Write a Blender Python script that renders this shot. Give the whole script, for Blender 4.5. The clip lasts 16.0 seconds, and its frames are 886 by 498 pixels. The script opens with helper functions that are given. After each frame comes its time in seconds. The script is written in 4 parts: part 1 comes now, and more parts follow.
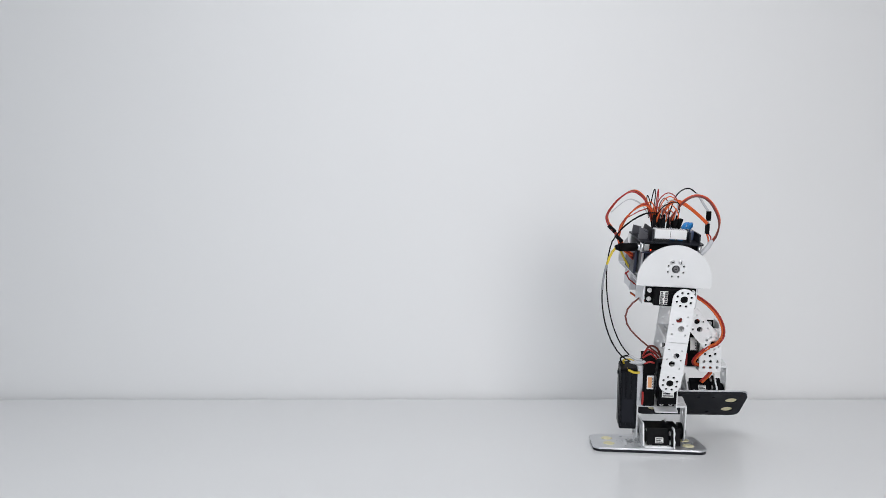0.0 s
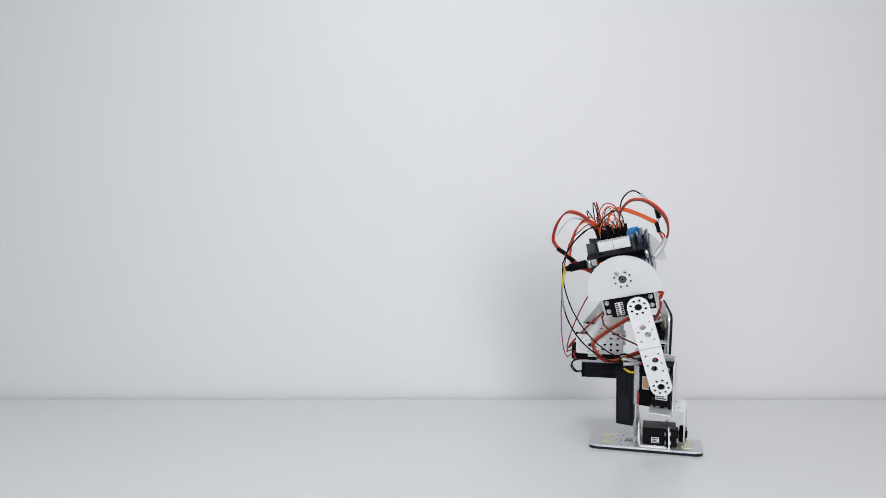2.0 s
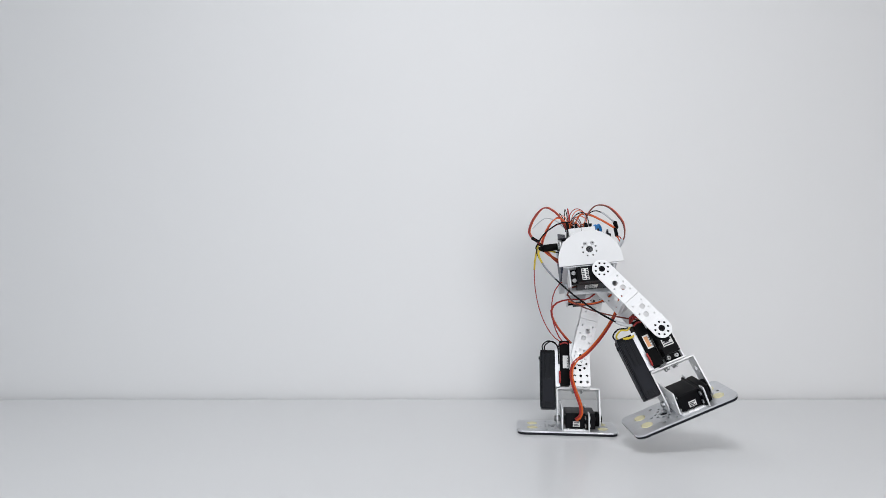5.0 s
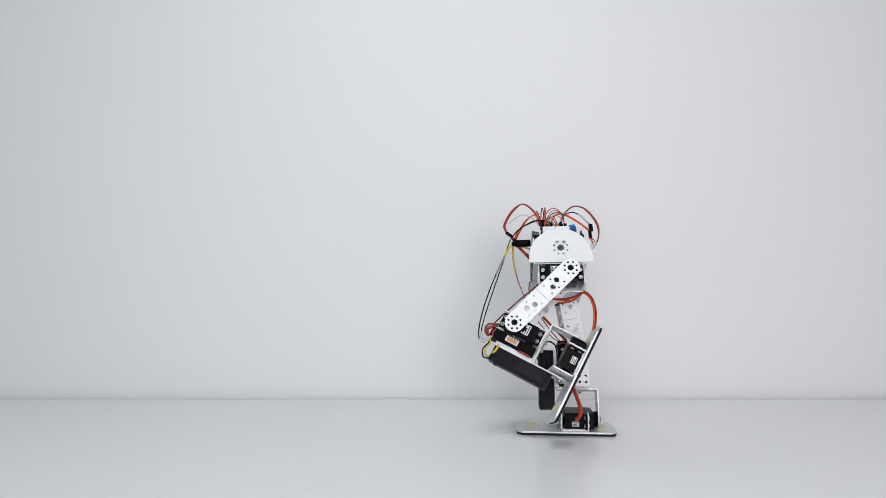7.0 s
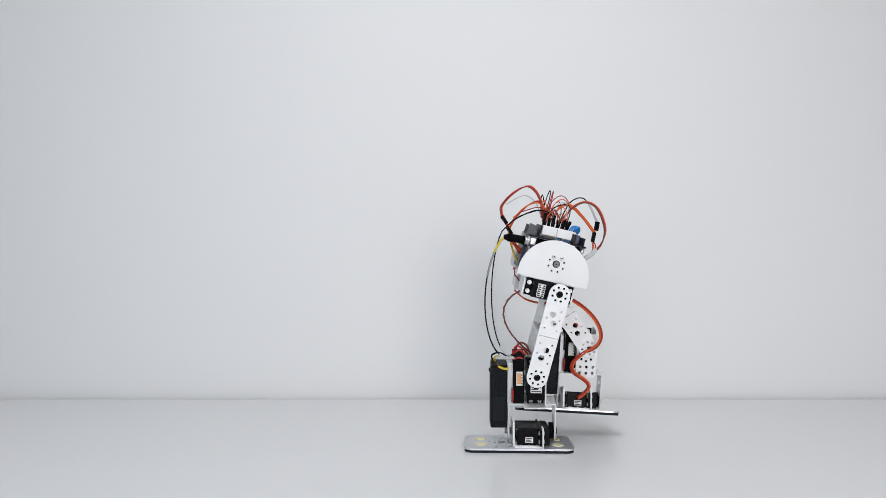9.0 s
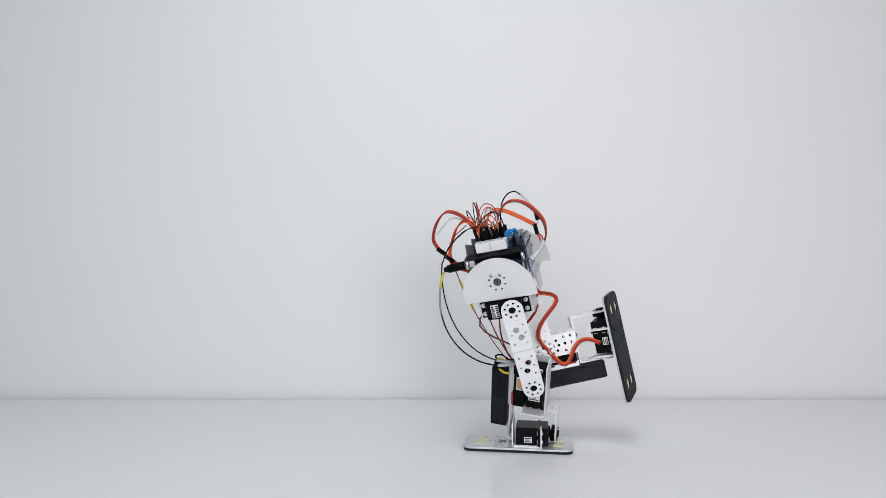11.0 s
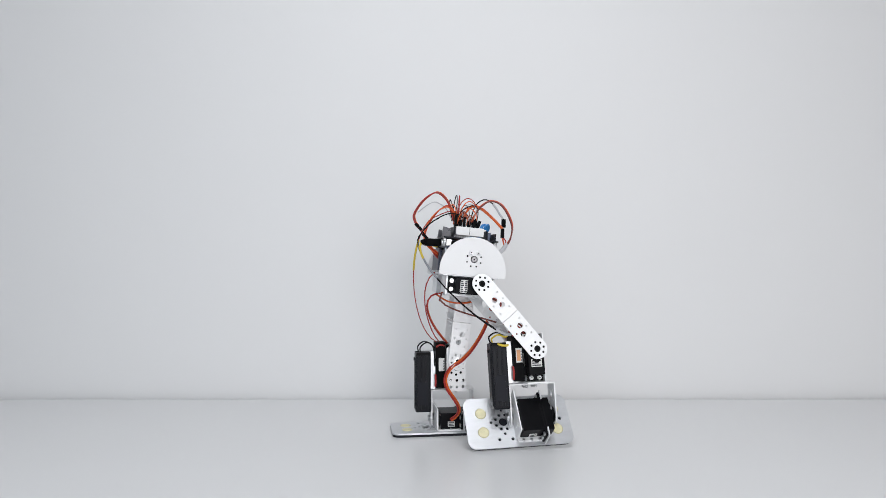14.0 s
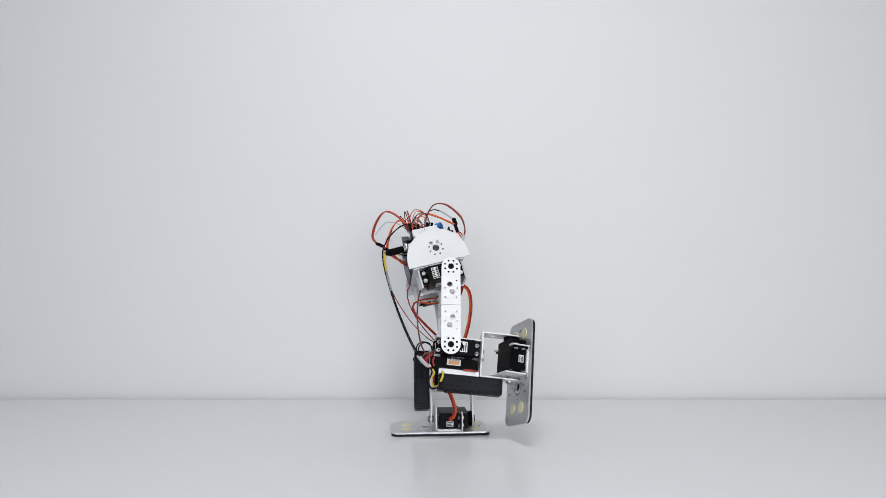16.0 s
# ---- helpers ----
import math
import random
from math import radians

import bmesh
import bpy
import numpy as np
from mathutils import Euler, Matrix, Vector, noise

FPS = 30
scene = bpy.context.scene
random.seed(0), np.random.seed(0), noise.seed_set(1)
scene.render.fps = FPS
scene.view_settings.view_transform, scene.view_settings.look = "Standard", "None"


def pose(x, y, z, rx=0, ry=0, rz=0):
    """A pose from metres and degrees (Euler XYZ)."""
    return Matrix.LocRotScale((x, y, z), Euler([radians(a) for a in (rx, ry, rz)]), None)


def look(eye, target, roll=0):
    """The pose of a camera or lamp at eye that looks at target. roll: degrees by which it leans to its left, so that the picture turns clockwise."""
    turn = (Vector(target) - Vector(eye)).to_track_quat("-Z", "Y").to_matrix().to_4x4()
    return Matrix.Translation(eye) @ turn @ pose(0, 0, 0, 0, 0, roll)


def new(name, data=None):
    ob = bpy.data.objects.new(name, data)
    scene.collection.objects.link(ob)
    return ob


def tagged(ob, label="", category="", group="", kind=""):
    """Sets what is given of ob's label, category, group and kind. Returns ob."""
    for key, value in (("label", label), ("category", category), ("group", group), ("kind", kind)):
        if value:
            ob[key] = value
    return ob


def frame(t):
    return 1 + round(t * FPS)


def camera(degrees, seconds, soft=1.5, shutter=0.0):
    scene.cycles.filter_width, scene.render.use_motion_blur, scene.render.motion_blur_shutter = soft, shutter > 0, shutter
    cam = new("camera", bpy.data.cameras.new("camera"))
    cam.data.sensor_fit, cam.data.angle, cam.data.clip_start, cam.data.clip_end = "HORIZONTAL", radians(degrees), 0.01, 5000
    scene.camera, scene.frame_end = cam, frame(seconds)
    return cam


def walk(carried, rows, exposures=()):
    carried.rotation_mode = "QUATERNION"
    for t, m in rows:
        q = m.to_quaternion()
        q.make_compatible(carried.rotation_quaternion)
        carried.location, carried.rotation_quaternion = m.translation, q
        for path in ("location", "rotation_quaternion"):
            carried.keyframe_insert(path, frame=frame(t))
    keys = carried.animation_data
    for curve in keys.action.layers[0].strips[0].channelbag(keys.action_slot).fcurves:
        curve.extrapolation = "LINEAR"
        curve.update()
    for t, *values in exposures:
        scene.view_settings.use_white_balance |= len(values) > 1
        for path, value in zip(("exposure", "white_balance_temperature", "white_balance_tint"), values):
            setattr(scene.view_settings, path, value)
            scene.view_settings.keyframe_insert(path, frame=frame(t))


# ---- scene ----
# ---- camera ----
cam = camera(68.695, 16.0, soft=0.75, shutter=0.0)
EYE = (0, -0.8299, 0.2080)
AIM = (0, 0.1701, 0.2461)
walk(cam, [(0.0, look(EYE, AIM)), (16.0, look(EYE, AIM))])

# ---- light: added key and fill lamps, ceiling panel, plain room round the table ----
world = bpy.data.worlds.new("world")
scene.world = world
world.use_nodes = True
sky = world.node_tree.nodes.new("ShaderNodeTexSky")
sky.sky_type, sky.sun_disc, sky.sun_elevation, sky.sun_rotation = "NISHITA", False, radians(35), radians(110)
world.node_tree.links.new(sky.outputs[0], world.node_tree.nodes["Background"].inputs[0])
world.node_tree.nodes["Background"].inputs[1].default_value = 0.1
scene.view_settings.exposure = 0.0


def area_lamp(name, eye, target, sx, sy, watts, colour):
    lamp = bpy.data.lights.new(name, "AREA")
    lamp.shape, lamp.size, lamp.size_y, lamp.energy, lamp.color = "RECTANGLE", sx, sy, watts, colour
    ob = new(name, lamp)
    ob.matrix_world = look(eye, target)
    return ob


# Unseen soft key lamp, added front right to match the wall shadow's side.
area_lamp("key_lamp", (0.50, -1.585, 0.42), (0.50, 0.0, 0.42), 0.7, 0.8, 10.0, (0.985, 0.972, 0.985))
# Bluish fill lamp added front left to lift and balance that side.
area_lamp("fill_lamp", (-0.48, -1.585, 0.45), (-0.48, 0.0, 0.45), 0.8, 0.8, 6.1, (0.83, 0.91, 1.0))
area_lamp("ceiling_panel", (-0.02, -0.72, 1.43), (-0.02, -0.72, 0.0), 0.6, 0.5, 8.9, (0.948, 0.962, 0.995))


# ---- materials ----
def material(name, base, rough=0.5, metal=0.0, vary=0.06, scale=40.0, bump=0.02, fine=600.0, stretch=(1, 1, 1), coat=0.0, glow=None, spread=0.08, gloss=0.5, clear=0.0):
    """Principled surface with variation at two scales and a fine relief."""
    m = bpy.data.materials.new(name)
    m.use_nodes = True
    n, l = m.node_tree.nodes, m.node_tree.links
    b = n["Principled BSDF"]
    b.inputs["Metallic"].default_value = metal
    b.inputs["Coat Weight"].default_value = coat
    b.inputs["Specular IOR Level"].default_value = gloss
    b.inputs["Transmission Weight"].default_value = clear
    tc, mp = n.new("ShaderNodeTexCoord"), n.new("ShaderNodeMapping")
    mp.inputs["Scale"].default_value = stretch
    l.new(tc.outputs["Object"], mp.inputs[0])
    big, small = n.new("ShaderNodeTexNoise"), n.new("ShaderNodeTexNoise")
    big.inputs["Scale"].default_value, small.inputs["Scale"].default_value = scale, fine
    big.inputs["Detail"].default_value = 5
    l.new(mp.outputs[0], big.inputs[0]), l.new(mp.outputs[0], small.inputs[0])
    add = n.new("ShaderNodeMath")
    add.operation = "MULTIPLY_ADD"
    add.inputs[1].default_value = 0.35
    l.new(small.outputs[0], add.inputs[0]), l.new(big.outputs[0], add.inputs[2])
    ramp = n.new("ShaderNodeMapRange")
    ramp.inputs[1].default_value, ramp.inputs[2].default_value = 0.35, 1.0
    l.new(add.outputs[0], ramp.inputs[0])
    mix = n.new("ShaderNodeMix")
    mix.data_type = "RGBA"
    mix.inputs[6].default_value = (*[c * (1 - vary) for c in base], 1)
    mix.inputs[7].default_value = (*[min(1, c * (1 + vary)) for c in base], 1)
    l.new(ramp.outputs[0], mix.inputs[0]), l.new(mix.outputs[2], b.inputs["Base Color"])
    rr = n.new("ShaderNodeMapRange")
    rr.inputs[3].default_value, rr.inputs[4].default_value = max(0.02, rough - spread), min(1, rough + spread)
    l.new(add.outputs[0], rr.inputs[0]), l.new(rr.outputs[0], b.inputs["Roughness"])
    if bump:
        bp = n.new("ShaderNodeBump")
        bp.inputs["Strength"].default_value, bp.inputs["Distance"].default_value = bump, 0.001
        l.new(add.outputs[0], bp.inputs["Height"]), l.new(bp.outputs[0], b.inputs["Normal"])
    if glow:
        b.inputs["Emission Color"].default_value, b.inputs["Emission Strength"].default_value = (*base, 1), glow
    return m


WALL = material("wall_paint", (0.80, 0.80, 0.80), 0.55, vary=0.012, scale=1.6, bump=0.03, fine=900)
TABLE = material("table_laminate", (0.80, 0.805, 0.81), 0.27, vary=0.008, scale=1.2, bump=0.0, fine=900, spread=0.004)
ROOM = material("room_paint", (0.42, 0.425, 0.43), 0.7, vary=0.02, scale=2)
FLOORING = material("floor_boards", (0.42, 0.38, 0.33), 0.5, vary=0.15, scale=3, stretch=(1, 8, 1))
ALU = material("brushed_aluminium", (0.83, 0.832, 0.836), 0.45, 0.22, vary=0.05, scale=60, bump=0.05, fine=900, stretch=(1, 6, 6))
FOOT_ALU = material("satin_aluminium", (0.66, 0.67, 0.69), 0.36, 0.75, vary=0.07, scale=40, bump=0.05, fine=900, stretch=(1, 5, 1))
PLATE = material("painted_plate", (0.71, 0.712, 0.715), 0.48, 0.25, vary=0.03, scale=35, bump=0.03)
STEEL = material("screw_steel", (0.72, 0.72, 0.73), 0.28, 1.0, vary=0.08, scale=200)
# Steel coloured dark to stand in for the dim room it mirrors.
STEEL_DARK_REFLECTION = material("steel_dark_reflection", (0.13, 0.13, 0.135), 0.24, 1.0, vary=0.15, scale=200)
BLACK = material("black_plastic", (0.004, 0.004, 0.005), 0.34, vary=0.25, scale=90, bump=0.05, fine=1500, gloss=0.07)
MATT = material("black_matt", (0.004, 0.004, 0.0045), 0.55, vary=0.3, scale=120, bump=0.05, gloss=0.06)
# Near-black colour that paints the shade inside bores and screw slots.
RECESS_SHADE = material("recess_shade", (0.006, 0.006, 0.007), 0.6, vary=0.2, gloss=0.15)
RUBBER = material("black_rubber", (0.010, 0.011, 0.015), 0.65, vary=0.25, scale=80, bump=0.1, fine=1200, gloss=0.25)
BOARD = material("dark_circuit_board", (0.022, 0.028, 0.055), 0.4, vary=0.2, scale=120, bump=0.05)
SMOKED = material("smoked_acrylic", (0.016, 0.017, 0.022), 0.35, vary=0.1, scale=60, bump=0.0, gloss=0.08)
HOLDER = material("moulded_black_case", (0.009, 0.010, 0.013), 0.32, vary=0.2, scale=60, bump=0.04, fine=1500, gloss=0.11)
ACRYLIC = material("blue_grey_acrylic", (0.09, 0.12, 0.21), 0.2, vary=0.06, scale=60, bump=0.0, gloss=0.3, clear=0.3)
GREY_ACRYLIC = material("grey_acrylic", (0.11, 0.11, 0.125), 0.25, vary=0.08, scale=60, bump=0.0, gloss=0.2, clear=0.25)
BLUE = material("blue_terminal", (0.025, 0.22, 0.55), 0.35, vary=0.12, scale=150)
WHITE = material("white_plastic", (0.80, 0.80, 0.80), 0.4, vary=0.03, scale=90, bump=0.03)
PAPER = material("label_paper", (0.74, 0.74, 0.72), 0.6, vary=0.05, scale=150)
INK = material("label_ink", (0.05, 0.05, 0.055), 0.6, vary=0.1, scale=150)
COPPER = material("label_orange", (0.75, 0.36, 0.16), 0.5, vary=0.1, scale=150)
PAD = material("yellow_adhesive", (0.74, 0.69, 0.44), 0.5, vary=0.14, scale=160, bump=0.1)
ORANGE = material("orange_wire", (0.66, 0.105, 0.015), 0.4, vary=0.1, scale=120, bump=0.02)
RED = material("red_wire", (0.36, 0.022, 0.018), 0.4, vary=0.12, scale=120, bump=0.02)
BROWN = material("brown_wire", (0.16, 0.035, 0.025), 0.42, vary=0.15, scale=120, bump=0.02)
DARKWIRE = material("black_wire", (0.006, 0.0055, 0.006), 0.45, vary=0.2, scale=120, bump=0.02, gloss=0.15)
YELLOW = material("yellow_sleeve", (0.66, 0.49, 0.035), 0.42, vary=0.1, scale=120, bump=0.02)
CLEAR = material("grey_sleeve", (0.52, 0.53, 0.55), 0.3, vary=0.1, scale=120, bump=0.02)
GREY_SLEEVE = material("dark_grey_sleeve", (0.27, 0.28, 0.30), 0.35, vary=0.12, scale=120, bump=0.02)
LED = material("red_led", (1.0, 0.06, 0.02), 0.3, vary=0.0, glow=2.5, bump=0)

MM = 0.001


# ---- mesh helpers (millimetres in, metres out) ----
def part(name, bm, mat, parent=None, label="", at=None):
    me = bpy.data.meshes.new(name)
    bmesh.ops.recalc_face_normals(bm, faces=bm.faces)
    bm.to_mesh(me)
    bm.free()
    for k in (mat if isinstance(mat, (list, tuple)) else [mat]):
        me.materials.append(k)
    ob = new(name, me)
    ob.parent = parent
    if at is not None:
        ob.matrix_basis = at
    if label:
        tagged(ob, label)
    return ob


def mm(x, y, z):
    return Vector((x * MM, y * MM, z * MM))


def box(bm, x0, x1, y0, y1, z0, z1, bevel=0.0, m=None, slot=0):
    r = bmesh.ops.create_cube(bm, size=1.0)
    vs = r["verts"]
    for v in vs:
        v.co = mm(x0 + (v.co.x + 0.5) * (x1 - x0), y0 + (v.co.y + 0.5) * (y1 - y0), z0 + (v.co.z + 0.5) * (z1 - z0))
    faces = {f for v in vs for f in v.link_faces}
    for f in faces:
        f.material_index = slot
    if m is not None:
        bmesh.ops.transform(bm, matrix=m, verts=vs)
    if bevel:
        edges = list({e for v in vs for e in v.link_edges})
        bmesh.ops.bevel(bm, geom=edges, offset=bevel * MM, segments=2, affect="EDGES", profile=0.6)
    return bm


def rod(bm, a, b, r, sides=16, r2=None, slot=0):
    """Cylinder from a to b (mm)."""
    a, b = mm(*a), mm(*b)
    d = b - a
    m = Matrix.Translation((a + b) / 2) @ d.to_track_quat("Z", "Y").to_matrix().to_4x4()
    g = bmesh.ops.create_cone(bm, cap_ends=True, segments=sides, radius1=r * MM, radius2=(r if r2 is None else r2) * MM, depth=d.length, matrix=m)
    for f in {f for v in g["verts"] for f in v.link_faces}:
        f.material_index = slot
        f.smooth = len(f.verts) == 4
    return bm


def ring(cx, cy, r, n=18):
    return [(cx + r * math.cos(2 * math.pi * i / n), cy + r * math.sin(2 * math.pi * i / n)) for i in range(n)]


def rosette(cx, cy, big=4.2, small=1.4, reach=8.0, n=8, turn=22.5):
    """A horn pattern: one large bore and a circle of small ones."""
    return [(cx, cy, big)] + [(cx + reach * math.cos(radians(turn + 360 * i / n)), cy + reach * math.sin(radians(turn + 360 * i / n)), small) for i in range(n)]


def sheet(bm, outline, holes, thick, m, chamfer=0.25):
    """A flat plate with real bores: outline in mm in its own xy plane, z from 0 to thick, put by the matrix m."""
    t = bmesh.new()
    edges = []
    for loop in [outline] + [ring(x, y, r, 18 if r > 2.5 else 10) for x, y, r in holes]:
        vs = [t.verts.new(mm(x, y, 0)) for x, y in loop]
        edges += [t.edges.new((vs[i], vs[(i + 1) % len(vs)])) for i in range(len(vs))]
    bmesh.ops.triangle_fill(t, use_beauty=True, use_dissolve=False, edges=edges)
    g = bmesh.ops.extrude_face_region(t, geom=list(t.faces))
    for v in [v for v in g["geom"] if isinstance(v, bmesh.types.BMVert)]:
        v.co.z += thick * MM
    bmesh.ops.recalc_face_normals(t, faces=t.faces)
    bmesh.ops.transform(t, matrix=m, verts=t.verts)
    keep = {}
    for v in t.verts:
        keep[v] = bm.verts.new(v.co)
    for f in t.faces:
        bm.faces.new([keep[v] for v in f.verts])
    t.free()
    return bm


def rounded(x0, x1, y0, y1, r, n=5):
    pts = []
    for cx, cy, a in ((x1 - r, y1 - r, 0), (x0 + r, y1 - r, 90), (x0 + r, y0 + r, 180), (x1 - r, y0 + r, 270)):
        pts += [(cx + r * math.cos(radians(a + 90 * i / n)), cy + r * math.sin(radians(a + 90 * i / n))) for i in range(n + 1)]
    return pts


def smooth_line(points, per=8):
    """Catmull-Rom through the points."""
    p = [Vector(q) for q in points]
    p = [p[0] * 2 - p[1]] + p + [p[-1] * 2 - p[-2]]
    out = []
    for i in range(1, len(p) - 2):
        for k in range(per):
            t = k / per
            a, b, c, d = p[i - 1], p[i], p[i + 1], p[i + 2]
            out.append(0.5 * (2 * b + (c - a) * t + (2 * a - 5 * b + 4 * c - d) * t * t + (3 * b - a - 3 * c + d) * t ** 3))
    out.append(p[-2])
    return out


def tube(bm, points, r, sides=7, slot=0, shift=(0, 0, 0), per=8):
    """A wire through points in mm."""
    line = [q + Vector(shift) for q in smooth_line(points, per)]
    up = Vector((0.3, 0.8, 0.5))
    rings = []
    for i, q in enumerate(line):
        d = (line[min(i + 1, len(line) - 1)] - line[max(i - 1, 0)]).normalized()
        s = d.cross(up).normalized()
        up = s.cross(d).normalized()
        rings.append([bm.verts.new((q + (s * math.cos(2 * math.pi * k / sides) + up * math.sin(2 * math.pi * k / sides)) * r) * MM) for k in range(sides)])
    for a, b in zip(rings, rings[1:]):
        for k in range(sides):
            f = bm.faces.new((a[k], a[(k + 1) % sides], b[(k + 1) % sides], b[k]))
            f.material_index, f.smooth = slot, True
    bm.faces.new(rings[0][::-1]).material_index = slot
    bm.faces.new(rings[-1]).material_index = slot
    return bm


def axes(origin, x, y):
    """A matrix whose x and y axes lie along x and y, with its origin in mm."""
    x, y = Vector(x).normalized(), Vector(y).normalized()
    z = x.cross(y)
    m = Matrix((x, y, z)).transposed().to_4x4()
    m.translation = mm(*origin)
    return m


# ---- the place ----
def slab(name, x0, x1, y0, y1, z0, z1, mat, label, bevel=0.0):
    bm = bmesh.new()
    box(bm, x0 * 1000, x1 * 1000, y0 * 1000, y1 * 1000, z0 * 1000, z1 * 1000, bevel)
    return tagged(part(name, bm, mat), label, name.split("_")[0], kind="structure")


WALL_Y = 0.268
slab("wall_north", -2.0, 2.0, WALL_Y, WALL_Y + 0.12, -0.75, 1.45, WALL, "plain smooth white wall behind the table")
# Unseen walls and ceiling, added round the table; their grey limits bounced light.
slab("wall_west", -2.12, -2.0, -1.72, WALL_Y + 0.12, -0.75, 1.45, ROOM, "unseen plain grey side wall, added to close the room")
slab("wall_south", -2.0, 2.0, -1.72, -1.6, -0.75, 1.45, ROOM, "unseen plain grey wall, added behind the camera")
slab("wall_east", 2.0, 2.12, -1.72, WALL_Y + 0.12, -0.75, 1.45, ROOM, "unseen plain grey side wall, added to close the room")
slab("ceiling", -2.12, 2.12, -1.72, WALL_Y + 0.12, 1.45, 1.55, ROOM, "unseen plain grey ceiling, added to close the room")
slab("floor", -2.12, 2.12, -1.72, WALL_Y + 0.12, -0.85, -0.75, FLOORING, "brown board floor below the table")


def build_table():
    bm = bmesh.new()
    box(bm, -1500, 1500, -1000, WALL_Y * 1000 - 13, -28, 0, 3.5)
    top = tagged(part("table", bm, TABLE), "white satin laminate table top against the wall", "table")
    for x in (-1420, 1420):
        for y in (-920, 200):
            bm = bmesh.new()
            box(bm, x - 25, x + 25, y - 25, y + 25, -749.5, -28, 2)
            part("leg", bm, WHITE, top)


build_table()


# ---- the walking robot ----
ANKLE, KNEE, THIGH, HIP = 16.0, 79.0, 100.5, 39.8   # heights of the joints and half the hip width, mm

robot = tagged(new("biped_robot"), "silver two-legged servo robot with bundled orange wires, walking on the table", "robot")


def servo(bm, m, back=38.0, marks=True):
    """Black servo: output along +z at the origin, body towards -x, flanges, gear cap. Slots: 0 case, 1 steel, 2 paper, 3 ink."""
    t = bmesh.new()
    box(t, -30.2, 10.2, -10, 10, -back, -12.4, 1.0)
    box(t, -30.2, 10.2, -10, 10, -9.2, 0, 1.0)
    box(t, -30.0, 10.0, -9.7, 9.7, -12.6, -9.0)
    box(t, -37.5, 17.5, -9.8, 9.8, -12.2, -9.6, 0.6)
    rod(t, (0, 0, -1), (0, 0, 2.2), 6.5, 18)
    rod(t, (-11, 0, -1), (-11, 0, 1.4), 5.0, 16)
    rod(t, (0, 0, 2), (0, 0, 5.0), 3.0, 14, slot=1)
    for x in (-33.8, 13.8):
        for y in (-5, 5):
            rod(t, (x, y, -13.5), (x, y, -8.2), 2.6, 12, slot=1)
            rod(t, (x, y, -8.2), (x, y, -7.2), 1.9, 8, slot=1, r2=1.3)
    for x in (-27, 7):
        for y in (-7.5, 7.5):
            rod(t, (x, y, -back - 0.5), (x, y, -back + 1), 1.4, 8, slot=1)
    for s in (-1, 1) if marks else ():
        box(t, -20, -4, s * 10.15 - 0.12, s * 10.15 + 0.12, -31, -17, slot=2)
        for k in range(4):
            box(t, -18.5, -6 - (k % 3) * 2.5, s * 10.3 - 0.1, s * 10.3 + 0.1, -29 + k * 3.1, -27.4 + k * 3.1, slot=3)
    bmesh.ops.transform(t, matrix=m, verts=t.verts)
    keep = {v: bm.verts.new(v.co) for v in t.verts}
    for f in t.faces:
        g = bm.faces.new([keep[v] for v in f.verts])
        g.material_index, g.smooth = f.material_index, f.smooth
    t.free()
    return bm


SERVO = [BLACK, STEEL, PAPER, INK]


def screw(parent, at, way, r=2.4, tall=1.6):
    """A round-headed steel screw; a near-black peg paints the shade in its slot."""
    bm = bmesh.new()
    a, w = Vector(at), Vector(way).normalized()
    rod(bm, a, a + w * tall * 0.55, r, 14)
    rod(bm, a + w * tall * 0.55, a + w * tall, r, 14, r2=r * 0.62)
    rod(bm, a + w * (tall - 0.15), a + w * (tall + 0.12), r * 0.42, 4, slot=1)
    return part("screw", bm, [STEEL, RECESS_SHADE], parent)


def horn(parent, y, way, z=0.0, x=0.0, dark=True):
    """Round horn hub behind a bracket's bore; dark paints its centre as a shaded hole."""
    bm = bmesh.new()
    rod(bm, (x, y, z), (x, y + way * 1.2, z), 4.0, 16)
    rod(bm, (x, y + way * 1.2, z), (x, y + way * 1.7, z), 2.2, 6, slot=1)
    part("horn_centre", bm, [RECESS_SHADE, MATT] if dark else [STEEL, RECESS_SHADE], parent)


